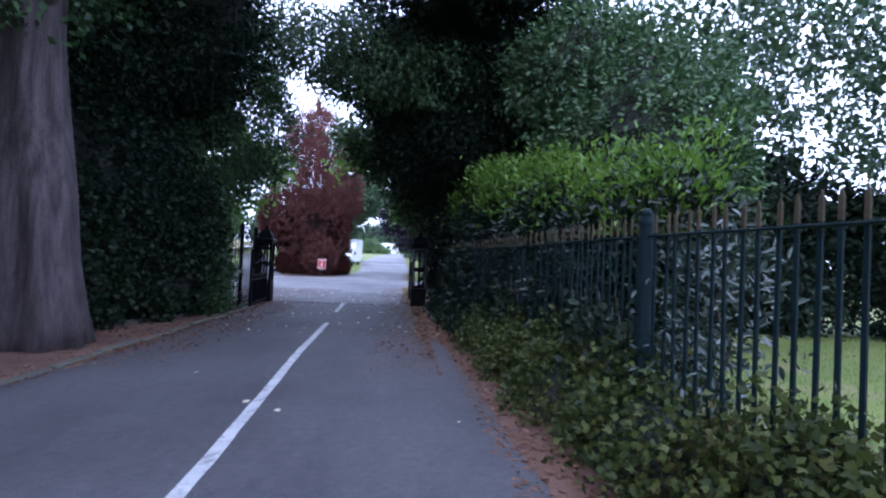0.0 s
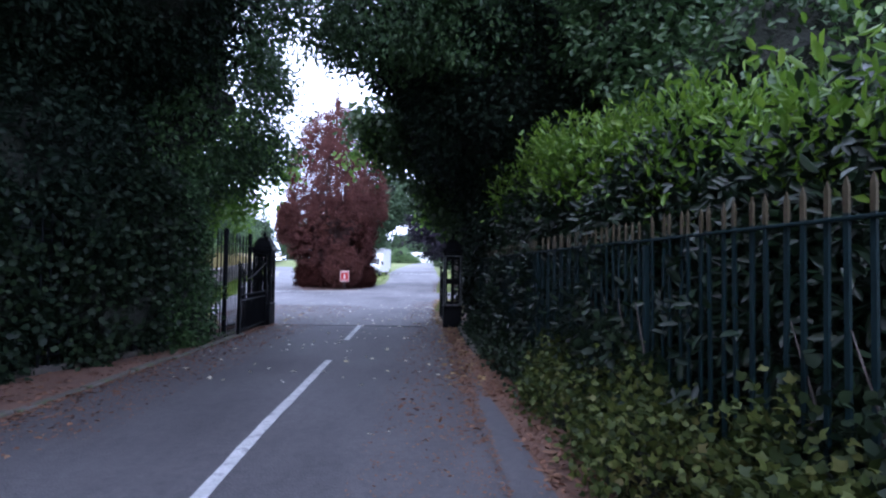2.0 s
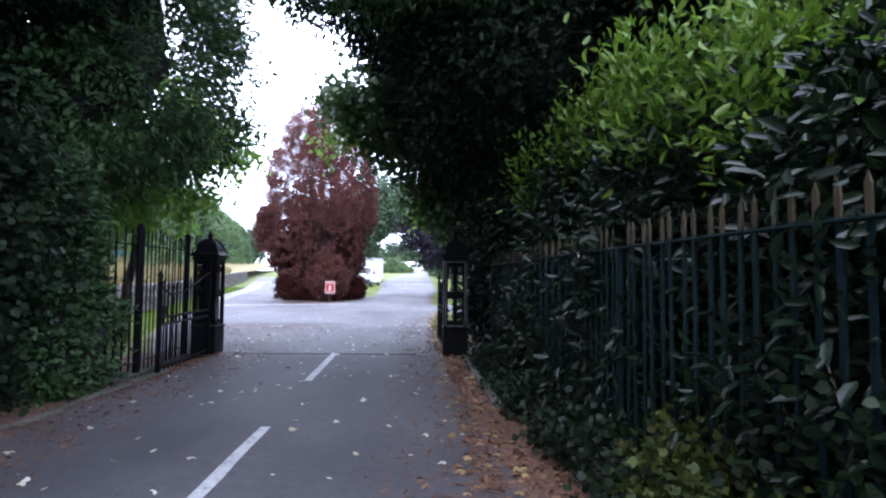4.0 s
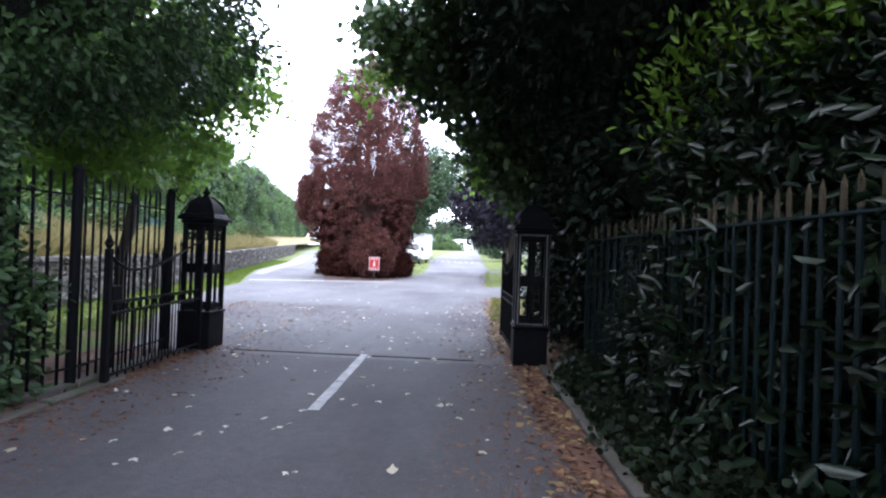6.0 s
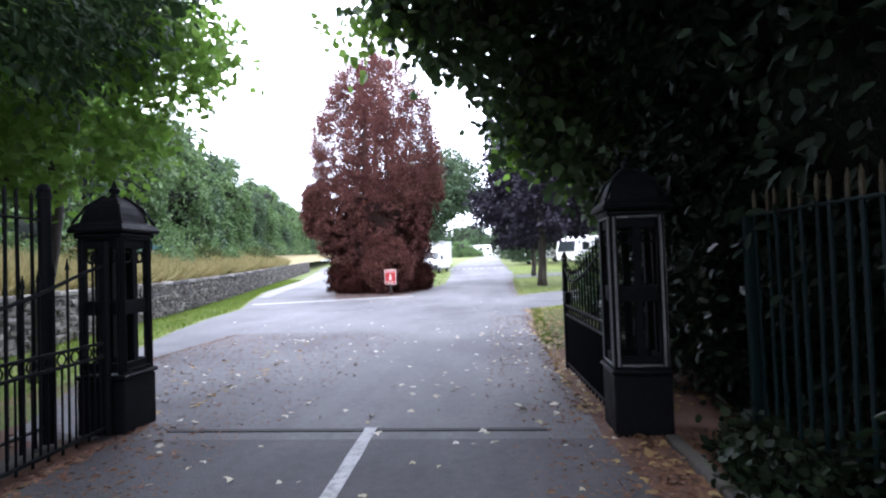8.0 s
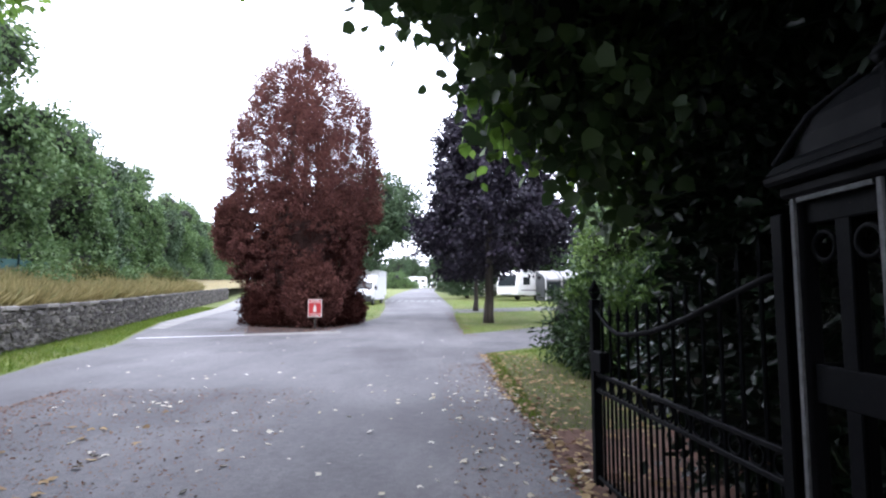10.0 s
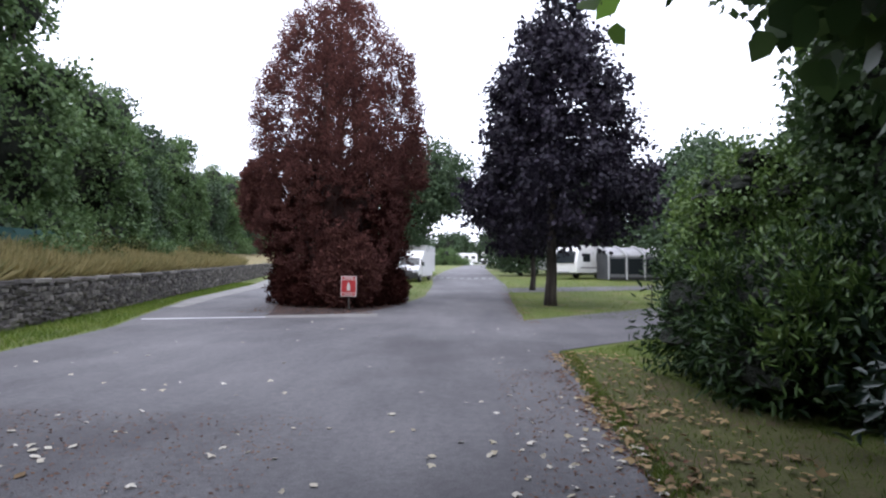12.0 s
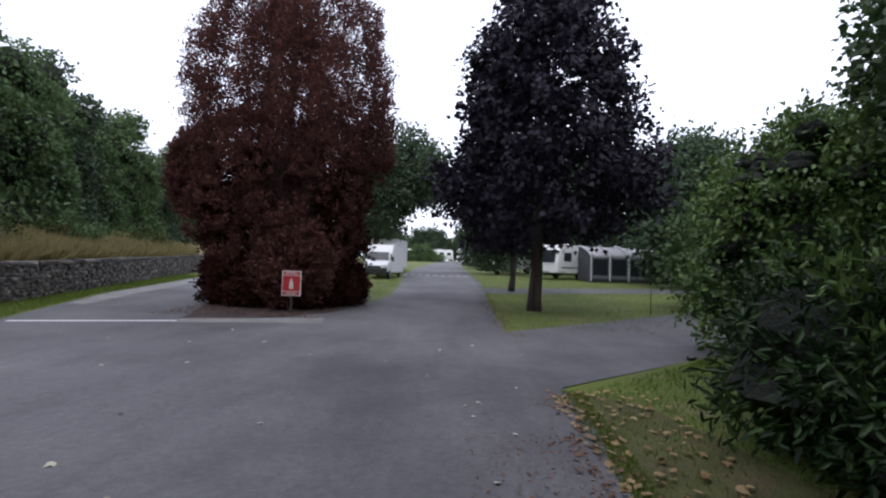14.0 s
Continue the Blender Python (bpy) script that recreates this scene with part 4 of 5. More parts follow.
# bank trees behind the stone wall
g = random.Random(5)
for k in range(22):
    y = 15 + k * 5.2 + g.uniform(-1, 1)
    x = wall_x(y) - 6.6 + g.uniform(-1, 0.6)
    h = [7.2, 6.2, 8.6, 10.4, 11.2, 8.2, 9.4, 7.6, 8.8, 7.2, 8.4, 8.8, 7.4, 8.6, 7.0, 8.4, 7.6, 8.2, 7.4, 8.0, 7.2, 7.8][k]
    lobes = [((0, 0, h * 0.36), (1.9, 2.1, h * 0.33)), ((0.4, 0, 0.7), (2.0, 3.0, 1.3))]
    for j in range(11):
        a = g.uniform(0, 6.28)
        f = 0.2 + 0.66 * j / 11
        lobes.append(((math.cos(a) * 1.5 * (1.1 - f * 0.6), math.sin(a) * 1.9, h * f), (g.uniform(0.8, 1.3), g.uniform(0.8, 1.4), g.uniform(0.6, 1.0))))
    lobes.append(((g.uniform(-0.5, 0.5), g.uniform(-0.8, 0.8), h * 0.86), (1.0, 1.2, h * 0.13)))
    leafy("bank_tree", "leafy green tree on the bank above the wall" if k % 2 else "dense broad tree on the bank above the wall", "tree", (x, y, rise(y) + 1.9),
          lobes, 1000, 22, 0.19, 0.22, FARLEAF if k % 3 else FAR_DARK, DIAMOND, CORE, trunk=0.2, low=0.1, seed=k, core_scale=0.68, inner=0.76)
# shrubs and trees behind the pitches on the right
for k, (x, y, h, r, m) in enumerate([(9.6, 37.5, 4.7, 2.4, FARLEAF), (12.5, 34, 5.4, 2.6, FARLEAF), (7.6, 31.5, 2.4, 1.4, FARLEAF), (14, 52, 9, 3.2, FAR_DARK), (10, 72, 11, 4, FAR_DARK), (18, 66, 12, 4.4, FAR_DARK), (17, 44, 8, 3.2, FARLEAF), (24, 58, 12, 5, FAR_DARK), (3.4, 66, 9, 2.6, FAR_DARK), (3.0, 84, 10, 3, FAR_DARK)]):
    leafy("camp_tree", "bushy green tree behind the pitches", "tree", (x, y, rise(y)), [((0, 0, h * 0.42), (r, r, h * 0.42)), ((0.3 * r, 0.2, h * 0.72), (r * 0.7, r * 0.7, h * 0.3))], 620, 26, 0.3 * r / 2.6, 0.11 * r * 0.85, m, DIAMOND, CORE, trunk=0.16, low=0.4, seed=k + 20)
# far woods closing the view
for k in range(26):
    x = -62 + k * 5.2 + g.uniform(-1.5, 1.5)
    y = 165 + g.uniform(-8, 12)
    h = g.uniform(7, 10) + (4 if abs(x) > 18 else 0)
    leafy("far_tree", "distant rounded tree at the camp's end", "tree", (x, y, rise(y)), [((0, 0, h * 0.5), (3.6, 3, h * 0.5)), ((1.2, 0, h * 0.62), (2.4, 2, h * 0.36))], 190, 18, 0.5, 0.6, FAR_DARK, DIAMOND, CORE, trunk=0.3, low=0.2, seed=k, boughs=3)

# ---- railings and gate ----


def spear_mesh(name, h, w, d, tip, mats):
    """A flat iron pale with a pointed head; the head above the rail in its own colour."""
    bm = bmesh.new()
    z1, z2 = h - tip, h
    ring = lambda z, s: [bm.verts.new((x * w / 2 * s, y * d / 2 * s, z)) for x, y in ((-1, -1), (1, -1), (1, 1), (-1, 1))]
    rings = [ring(0, 1), ring(z1, 1), ring(z1 + tip * 0.72, 1.0), ring(z2, 0.12)]
    for i, (a, b) in enumerate(zip(rings, rings[1:])):
        for k in range(4):
            f = bm.faces.new((a[k], a[(k + 1) % 4], b[(k + 1) % 4], b[k]))
            f.material_index = 1 if i else 0
    bm.faces.new(rings[-1]).material_index = 1
    me = bpy.data.meshes.new(name)
    bm.to_mesh(me)
    bm.free()
    for m in mats:
        me.materials.append(m)
    return me


def bar_mesh(name, lo, hi, mat, bevel=0.004):
    bm = box(bmesh.new(), lo, hi, bevel)
    me = bpy.data.meshes.new(name)
    bm.to_mesh(me)
    bm.free()
    me.materials.append(mat)
    return me


def railing(label, pts, height, rail_z, mat, tipmat, spacing, post_h, post_w=0.075, tip=0.15, low_z=0.2, kerb=True, posts=None):
    """An iron railing along points of the plan: posts, rails and pointed pales, each piece its own."""
    f = thing("iron_railing", label, "railing")
    pale = spear_mesh("pale", height, 0.026, 0.012, tip, [mat, tipmat])
    ball = bmesh.new()
    bmesh.ops.create_uvsphere(ball, u_segments=10, v_segments=6, radius=post_w * 0.55)
    capm = bpy.data.meshes.new("post_cap")
    ball.to_mesh(capm)
    ball.free()
    capm.materials.append(mat)
    for i, (p, q) in enumerate(zip(pts, pts[1:])):
        d = Vector((q[0] - p[0], q[1] - p[1], 0))
        ang = math.degrees(math.atan2(d.y, d.x))
        ln = d.length
        for n, z, t in (("rail", rail_z, 0.022), ("rail", low_z, 0.022)):
            piece(n, bar_mesh(n, (0, -t, -0.008), (ln, t, 0.008), mat), f, "", pose(p[0], p[1], z, 0, 0, ang))
        n = max(1, round(ln / spacing))
        for k in range(1, n):
            x, y = p[0] + d.x * k / n, p[1] + d.y * k / n
            piece("pale", pale, f, "", pose(x, y, 0.05 + 0.006 * math.sin(k * 7.3 + i), 0.5 * math.sin(k * 3.1), 0.4 * math.sin(k * 5.7), ang))
        if kerb:
            piece("kerb", bar_mesh("kerb", (0, -0.09, 0), (ln - 0.004, 0.09, 0.09), KERB, 0.015), f, "mossy stone kerb", pose(p[0], p[1], -0.02, 0, 0, ang))
    for k, p in enumerate(pts):
        if posts and not posts[k]:
            continue
        ph, post_w = (post_h, post_w) if not posts else posts[k]
        if post_w > 0.07:
            po = part("post", rod(bmesh.new(), (0, 0, 0), (0, 0, ph), post_w / 2, None, 16), mat, f, "", False, (p[0], p[1], 0))
            part("post_collar", rod(bmesh.new(), (0, 0, ph - 0.05), (0, 0, ph - 0.005), post_w * 0.62, post_w * 0.55, 16), mat, po)
            piece("post_cap", capm, po, "", (0, 0, ph + post_w * 0.2))
            continue
        po = piece("post", bar_mesh("post", (-post_w / 2, -post_w / 2, 0), (post_w / 2, post_w / 2, ph), mat, 0.008), f, "", (p[0], p[1], 0))
        if post_w > 0.06:
            piece("post_cap", capm, po, "", (0, 0, ph + post_w * 0.25))
    return f


railing("green iron railing with pale pointed heads, overgrown", [(2.75, -2.2), (2.38, 0.6), (2.02, 3.48), (1.85, 6.62), (1.62, 9.33), (1.5, 12.2), (1.4, 14.6)], 1.7, 1.585, IRON_GREEN, IRON_TIP, 0.115, 1.72, posts=[(1.55, 0.045), (1.55, 0.045), (1.73, 0.1), (1.55, 0.045), (1.59, 0.045), (1.59, 0.045), (1.59, 0.06)])
railing("tall black iron railing on a stone kerb, ivy grown", [(-6.6, 3.2), (-5.0, 7.9), (-4.1, 10.9), (-3.58, 13.0), (-3.72, 14.75)], 1.95, 1.78, IRON_BLACK, IRON_BLACK, 0.13, 2.0, 0.09)
# kerb stones between drive and right-hand verge
kb = thing("kerb", "low mossy kerb before the iron railing", "kerb")
for k in range(4):
    piece("kerb_stone", bar_mesh("kerb_stone", (-0.05, -0.45, -0.03), (0.05, 0.45, 0.055), KERB, 0.012), kb, "", pose(0.97 + 0.025 * k, 14.5 - k * 0.92, 0, 0, 0, 1.6 + 0.5 * math.sin(k)))
kl = thing("kerb", "worn kerb along the leaf litter", "kerb")
for k in range(12):
    y = 2.5 + k * 0.95
    piece("kerb_stone", bar_mesh("kerb_stone", (-0.06, -0.465, -0.04), (0.06, 0.465, 0.03 + 0.008 * (k % 3)), KERB, 0.015), kl, "", pose(-3.5 + 0.012 * k + 0.02 * math.sin(k * 2.2), y, 0, 0, 0, 0.8 * math.sin(k)))


def gate_pier(at, label, bead_mat):
    """An openwork cast-iron pier: plinth, corner posts, lattice bars, bands, cornice, hipped cap and finial."""
    t = thing("gate_pier", label, "gate pier", "pair of gate piers", at=at)
    h = 0.2
    part("plinth", box(bmesh.new(), (-h - 0.012, -h - 0.012, 0), (h + 0.012, h + 0.012, 0.46), 0.012), IRON_BLACK, t)
    part("plinth_moulding", box(bmesh.new(), (-h - 0.03, -h - 0.03, 0.462), (h + 0.03, h + 0.03, 0.5), 0.014), IRON_BLACK, t)
    post = bar_mesh("corner_post", (-0.028, -0.028, 0.502), (0.028, 0.028, 1.655), IRON_BLACK, 0.006)
    for sx in (-1, 1):
        for sy in (-1, 1):
            piece("corner_post", post, t, "", (sx * (h - 0.028), sy * (h - 0.028), 0))
    mid = bar_mesh("middle_bar", (-0.03, -0.01, 0.502), (0.03, 0.01, 1.655), IRON_BLACK)
    band = bar_mesh("band", (-h + 0.058, -0.012, -0.06), (h - 0.058, 0.012, 0.06), IRON_BLACK)
    top = bar_mesh("band", (-h + 0.058, -0.012, -0.035), (h - 0.058, 0.012, 0.035), IRON_BLACK)
    edge = bar_mesh("bead", (-h + 0.05, -0.006, -0.008), (h - 0.05, 0.006, 0.008), bead_mat, 0.002)
    bead = bar_mesh("bead", (-0.009, -0.006, 0.522), (0.009, 0.006, 1.653), bead_mat, 0.002)
    for a in (0, 90, 180, 270):
        m = pose(0, 0, 0, 0, 0, a)
        piece("middle_bar", mid, t, "", m @ pose(0, -h + 0.03, 0))
        piece("band", band, t, "", m @ pose(0, -h + 0.029, 1.06))
        piece("band", top, t, "", m @ pose(0, -h + 0.029, 1.6))
        piece("band", top, t, "", m @ pose(0, -h + 0.029, 0.56))
        for s in (-1, 1):
            ring = ring_into(bmesh.new(), (s * 0.085, -h + 0.03, 1.49), 0.046, 0.009)
            part("scroll", ring, IRON_BLACK, t, "", True, m)
        piece("bead", edge, t, "", m @ pose(0, -h - 0.004, 1.645))
        piece("bead", edge, t, "", m @ pose(0, -h - 0.004, 0.53))
        for s in (-1, 1):
            piece("bead", bead, t, "", m @ pose(s * (h - 0.03), -h - 0.004, 0))
    part("cornice", box(box(bmesh.new(), (-h - 0.02, -h - 0.02, 1.657), (h + 0.02, h + 0.02, 1.7), 0.01), (-h - 0.055, -h - 0.055, 1.702), (h + 0.055, h + 0.055, 1.74), 0.012), IRON_BLACK, t)
    bm = bmesh.new()
    prof = [(0.245, 1.742), (0.225, 1.77), (0.185, 1.795), (0.17, 1.86), (0.145, 1.92), (0.09, 1.985), (0.045, 2.02)]
    rings = [[bm.verts.new((r * x, r * y, z)) for x, y in ((-1, -1), (1, -1), (1, 1), (-1, 1))] for r, z in prof]
    for a, b in zip(rings, rings[1:]):
        for k in range(4):
            bm.faces.new((a[k], a[(k + 1) % 4], b[(k + 1) % 4], b[k]))
    bm.faces.new(rings[-1])
    bm.faces.new(rings[0][::-1])
    part("cap", bm, IRON_BLACK, t)
    for sx in (-1, 1):
        for sy in (-1, 1):
            part("cap_rib", rod(rod(bmesh.new(), (sx * 0.225, sy * 0.225, 1.775), (sx * 0.15, sy * 0.15, 1.93), 0.012), (sx * 0.15, sy * 0.15, 1.93), (sx * 0.05, sy * 0.05, 2.03), 0.012), IRON_BLACK, t)
    fb = bmesh.new()
    for z, a, b, l in ((2.018, 0.05, 0.03, 0.03), (2.046, 0.025, 0.05, 0.03), (2.074, 0.05, 0.035, 0.03), (2.102, 0.03, 0.004, 0.07)):
        rod(fb, (0, 0, z), (0, 0, z + l), a, b, 10)
    part("finial", fb, IRON_BLACK, t, "", True)
    return t


def gate_leaf(hinge, angle, label):
    """A wrought-iron leaf with a sweeping top rail, spear heads, a ringed lock rail and dog bars. It runs along x from the hinge."""
    t = thing("gate_leaf", label, "gate", "pair of gate leaves")
    t.matrix_world = pose(hinge[0], hinge[1], 0.0, 0, 0, angle)
    ln = 1.9

    def top(x):
        f = x / ln
        return 1.42 - 0.33 * math.sin(min(1, f / 0.8) * math.pi / 2) ** 1.2 + 0.16 * max(0, (f - 0.8) / 0.2) ** 1.5

    xs = [0.03 + (ln - 0.06) * k / 20 for k in range(21)]
    piece("top_rail", joined("top_rail", [tube([(x, 0, top(x)) for x in xs], [0.015] * 21, 7)], IRON_BLACK), t)
    part("hinge_stile", box(bmesh.new(), (-0.03, -0.03, 0.04), (0.03, 0.03, 1.62), 0.006), IRON_BLACK, t)
    st = part("meeting_stile", box(bmesh.new(), (ln - 0.03, -0.03, 0.04), (ln + 0.03, 0.03, 1.3), 0.006), IRON_BLACK, t)
    part("knob", rod(rod(bmesh.new(), (ln, 0, 1.302), (ln, 0, 1.35), 0.02, 0.045), (ln, 0, 1.352), (ln, 0, 1.44), 0.045, 0.005), IRON_BLACK, st, "", True)
    part("lock_box", box(bmesh.new(), (ln - 0.17, -0.035, 0.81), (ln - 0.032, 0.035, 0.95), 0.008), IRON_BLACK, t)
    rail = bar_mesh("cross_rail", (0.032, -0.016, -0.012), (ln - 0.032, 0.016, 0.012), IRON_BLACK)
    for z in (0.79, 0.68, 0.1):
        piece("cross_rail", rail, t, "", (0, 0, z))
    m = 14
    for k in range(1, m):
        x = ln * k / m
        hh = top(x) + 0.17
        part("bar", rod(rod(bmesh.new(), (x, 0, 0.1), (x, 0, hh - 0.09), 0.01, None, 6), (x, 0, hh - 0.09), (x, 0, hh), 0.019, 0.002, 6), IRON_BLACK, t)
    dog = bmesh.new()
    rod(rod(dog, (0, 0, 0.1), (0, 0, 0.68), 0.008, None, 6), (0, 0, 0.1), (0, 0, 0.05), 0.008, 0.012, 6)
    dm = bpy.data.meshes.new("dog_bar")
    dog.to_mesh(dm)
    dog.free()
    dm.materials.append(IRON_BLACK)
    ringm = ring_into(bmesh.new(), (0, 0, 0.735), 0.042, 0.007)
    rm = bpy.data.meshes.new("ring")
    ringm.to_mesh(rm)
    ringm.free()
    rm.materials.append(IRON_BLACK)
    for k in range(m):
        x = ln * (k + 0.5) / m
        if 0.04 < x < ln - 0.04:
            piece("dog_bar", dm, t, "", (x, 0, 0))
            piece("ring", rm, t, "", (x, 0, 0))
    return t


gate_pier((-3.58, 15.34, 0), "black cast-iron openwork gate pier with hipped cap", IRON_BLACK)
gate_pier((0.805, 15.25, 0), "black cast-iron gate pier with pale glinting beading", IRON_GLINT)
gate_leaf((-3.46, 15.04), -90 + 3.0, "black wrought-iron gate leaf standing open towards the drive")
gate_leaf((0.66, 15.56), 90 + 2.5, "black wrought-iron gate leaf standing open inward")

# ---- stone wall and bank ----
WALL_Y0, WALL_Y1, WALL_H = 11.0, 64.0, 1.0


def wall_point(s):
    y = WALL_Y0 + s * 0.9735
    return Vector((wall_x(y), y, rise(y)))


wl_ang = math.degrees(math.atan2(1.0, -0.235))
wverts, wfaces = [], []
for i in range(56):
    p = wall_point(i)
    nrm = Vector((0.9735, 0.2288, 0))
    for off, z in ((0.0, -0.2), (0.0, WALL_H), (-0.4, WALL_H), (-0.4, -0.2)):
        q = p + nrm * off
        wverts.append((q.x, q.y, q.z + z))
for i in range(55):
    o = 4 * i
    for k in range(4):
        wfaces.append((o + k, o + (k + 1) % 4, o + 4 + (k + 1) % 4, o + 4 + k))
wfaces += [(0, 3, 2, 1), (220, 221, 222, 223)]
stone_wall = structure("wall_left", mesh_of("wall_left", wverts, wfaces, MORTAR), "low grey rubble stone wall along the bank", "wall")


def stone_material():
    m, n, l, b = material("rubble_stone", 0.9)
    pos = n.new("ShaderNodeTexCoord").outputs["Object"]
    s = noise_node(n, l, 14, 5, 0.7, pos)
    add = n.new("ShaderNodeMath")
    add.operation = "ADD"
    l.new(n.new("ShaderNodeObjectInfo").outputs["Random"], add.inputs[0])
    l.new(n.new("ShaderNodeNewGeometry").outputs["Random Per Island"], add.inputs[1])
    fr = n.new("ShaderNodeMath")
    fr.operation = "FRACT"
    l.new(add.outputs[0], fr.inputs[0])
    c = ramp(n, l, fr.outputs[0], [(0.0, (0.08, 0.073, 0.07)), (0.4, (0.115, 0.105, 0.1)), (0.8, (0.16, 0.145, 0.132)), (0.93, (0.27, 0.255, 0.235)), (1.0, (0.1, 0.085, 0.076))]).outputs[0]
    c = mix(n, l, 0.6, c, ramp(n, l, s.outputs[0], [(0.3, (0.55, 0.55, 0.55)), (0.7, (1.4, 1.4, 1.4))]).outputs[0], "MULTIPLY")
    l.new(c, b.inputs["Base Color"])
    bump(n, l, b, s.outputs[0], 0.6, 0.02)
    return m


STONE = stone_material()


def stone_shape(k):
    """An uneven block 1 x 1 x 1, x along the wall, y outward."""
    g2 = random.Random(k)
    j = lambda s: g2.uniform(-s, s)
    back = [(-0.5, 0, -0.5), (0.5, 0, -0.5), (0.5, 0, 0.5), (-0.5, 0, 0.5)]
    mid = [(x * 0.98 + j(0.05), 0.55 + j(0.15), z * 0.97 + j(0.08)) for x, _, z in back]
    front = [(x * 0.78 + j(0.1), 1 + j(0.2), z * 0.72 + j(0.12)) for x, _, z in back]
    v = back + mid + front
    f = [tuple(a + b for b in q) for a in (0, 4) for q in ((0, 1, 5, 4), (1, 2, 6, 5), (2, 3, 7, 6), (3, 0, 4, 7))] + [(8, 9, 10, 11)]
    return v, f


stones = [stone_shape(k) for k in range(10)]
stone_me = [mesh_of("stone", v, f, STONE) for v, f in stones]
gs = random.Random(12)
rest_v, rest_f = [], []
made = 0
z = 0.02
while z < WALL_H - 0.08:
    hgt = gs.uniform(0.075, 0.14)
    if z + hgt > WALL_H - 0.07:
        hgt = WALL_H - 0.07 - z
    s = 0.0
    while s < 54.3:
        w = gs.uniform(0.09, 0.32)
        y = WALL_Y0 + s * 0.9735
        p = wall_point(s + w / 2)
        m = Matrix.Translation((p.x, p.y, p.z + z + hgt / 2 + gs.uniform(-0.03, 0.03))) @ pose(0, 0, 0, 0, gs.uniform(-9, 9), wl_ang + 180) @ Matrix.Diagonal((w * gs.uniform(0.82, 1.0), gs.uniform(0.03, 0.1), hgt * gs.uniform(0.7, 1.12), 1))
        k = gs.randrange(10)
        if 25.5 < y < 38.0 and made < 300:
            ob = new("stone", stone_me[k])
            ob.parent, ob.matrix_local = stone_wall, m
            made += 1
        else:
            o = len(rest_v)
            rest_v += [tuple(m @ Vector(q)) for q in stones[k][0]]
            rest_f += [tuple(i + o for i in q) for q in stones[k][1]]
        s += w
    z += hgt
rest = new("stones", mesh_of("stones", rest_v, rest_f, STONE))
rest.parent = stone_wall
tagged(rest, kind="stuff")
cope_v, cope_f = [], []
s = 0.0
while s < 54:
    w = gs.uniform(0.4, 0.9)
    p = wall_point(s + w / 2)
    m = Matrix.Translation((p.x, p.y, p.z + WALL_H - 0.03 + gs.uniform(0, 0.03))) @ pose(0, 0, 0, gs.uniform(-2, 2), 0, wl_ang + 180) @ Matrix.Diagonal((w * 0.97, 0.09, 0.11, 1))
    o = len(cope_v)
    v, f = stones[gs.randrange(10)]
    cope_v += [tuple(m @ Vector(q)) for q in v]
    cope_f += [tuple(i + o for i in q) for q in f]
    s += w
cope = new("coping", mesh_of("coping", cope_v, cope_f, STONE))
cope.parent = stone_wall
tagged(cope, "rough grey coping stones", kind="stuff")

NET = plain("teal_windbreak_net", (0.012, 0.06, 0.052), 0.85)
net = thing("net_fence", "teal windbreak net on posts along the bank", "fence")
for k in (1, 2, 5, 6, 9):
    y0, y1 = 14 + k * 3.4, 14 + (k + 1) * 3.4
    a, b = Vector((wall_x(y0) - 4.0, y0, rise(y0) + 1.75)), Vector((wall_x(y1) - 4.0, y1, rise(y1) + 1.75))
    part("net_post", rod(bmesh.new(), a - Vector((0, 0, 0.3)), a + Vector((0, 0, 0.95)), 0.04), IRON_GREEN, net)
    bm = bmesh.new()
    for u in range(7):
        for hz in range(4):
            p = a + (b - a) * (u / 6)
            bm.verts.new((p.x + 0.06 * noise.noise((u * 0.9 + k * 6, hz, 0)), p.y, p.z + hz * 0.25 + 0.05 * noise.noise((u + k, hz, 4))))
    bm.verts.ensure_lookup_table()
    for u in range(6):
        for hz in range(3):
            o = u * 4 + hz
            bm.faces.new([bm.verts[i] for i in (o, o + 4, o + 5, o + 1)])
    part("net", bm, NET, net)

# ---- the warning board before the cypress ----
RED, WHITE = plain("red_board", (0.36, 0.022, 0.025), 0.5), plain("white_board", (0.55, 0.5, 0.48), 0.6)
sg = thing("sign_board", "small red and white notice board on a stake", "sign", at=(-4.5, 32.7, rise(32.7)))
part("stake", box(bmesh.new(), (-0.03, 0.0, -0.1), (0.03, 0.04, 0.62), 0.006), BARK_DARK, sg)
part("panel", box(bmesh.new(), (-0.24, -0.03, 0.42), (0.24, -0.003, 1.04), 0.006), WHITE, sg)
part("red_field", box(bmesh.new(), (-0.215, -0.036, 0.545), (0.215, -0.032, 0.915), 0.0), RED, sg)
part("red_band", box(bmesh.new(), (-0.205, -0.036, 0.445), (0.205, -0.032, 0.525), 0.0), RED, sg)
part("red_band", box(bmesh.new(), (-0.205, -0.036, 0.935), (0.205, -0.032, 1.02), 0.0), RED, sg)
bm = bmesh.new()
rod(bm, (0, -0.04, 0.6), (0, -0.04, 0.74), 0.055, 0.05, 10)
rod(bm, (0, -0.04, 0.74), (0, -0.04, 0.86), 0.05, 0.01, 10)
bmesh.ops.scale(bm, vec=(1, 0.06, 1), verts=bm.verts, space=Matrix.Translation((0, 0.039, 0)))
part("symbol", bm, WHITE, sg)
for w, zz in ((0.15, 0.47), (0.12, 0.5), (0.16, 0.965), (0.13, 0.995)):
    part("writing_bar", box(bmesh.new(), (-w, -0.0405, zz - 0.008), (w, -0.0365, zz + 0.008), 0.0), WHITE, sg)

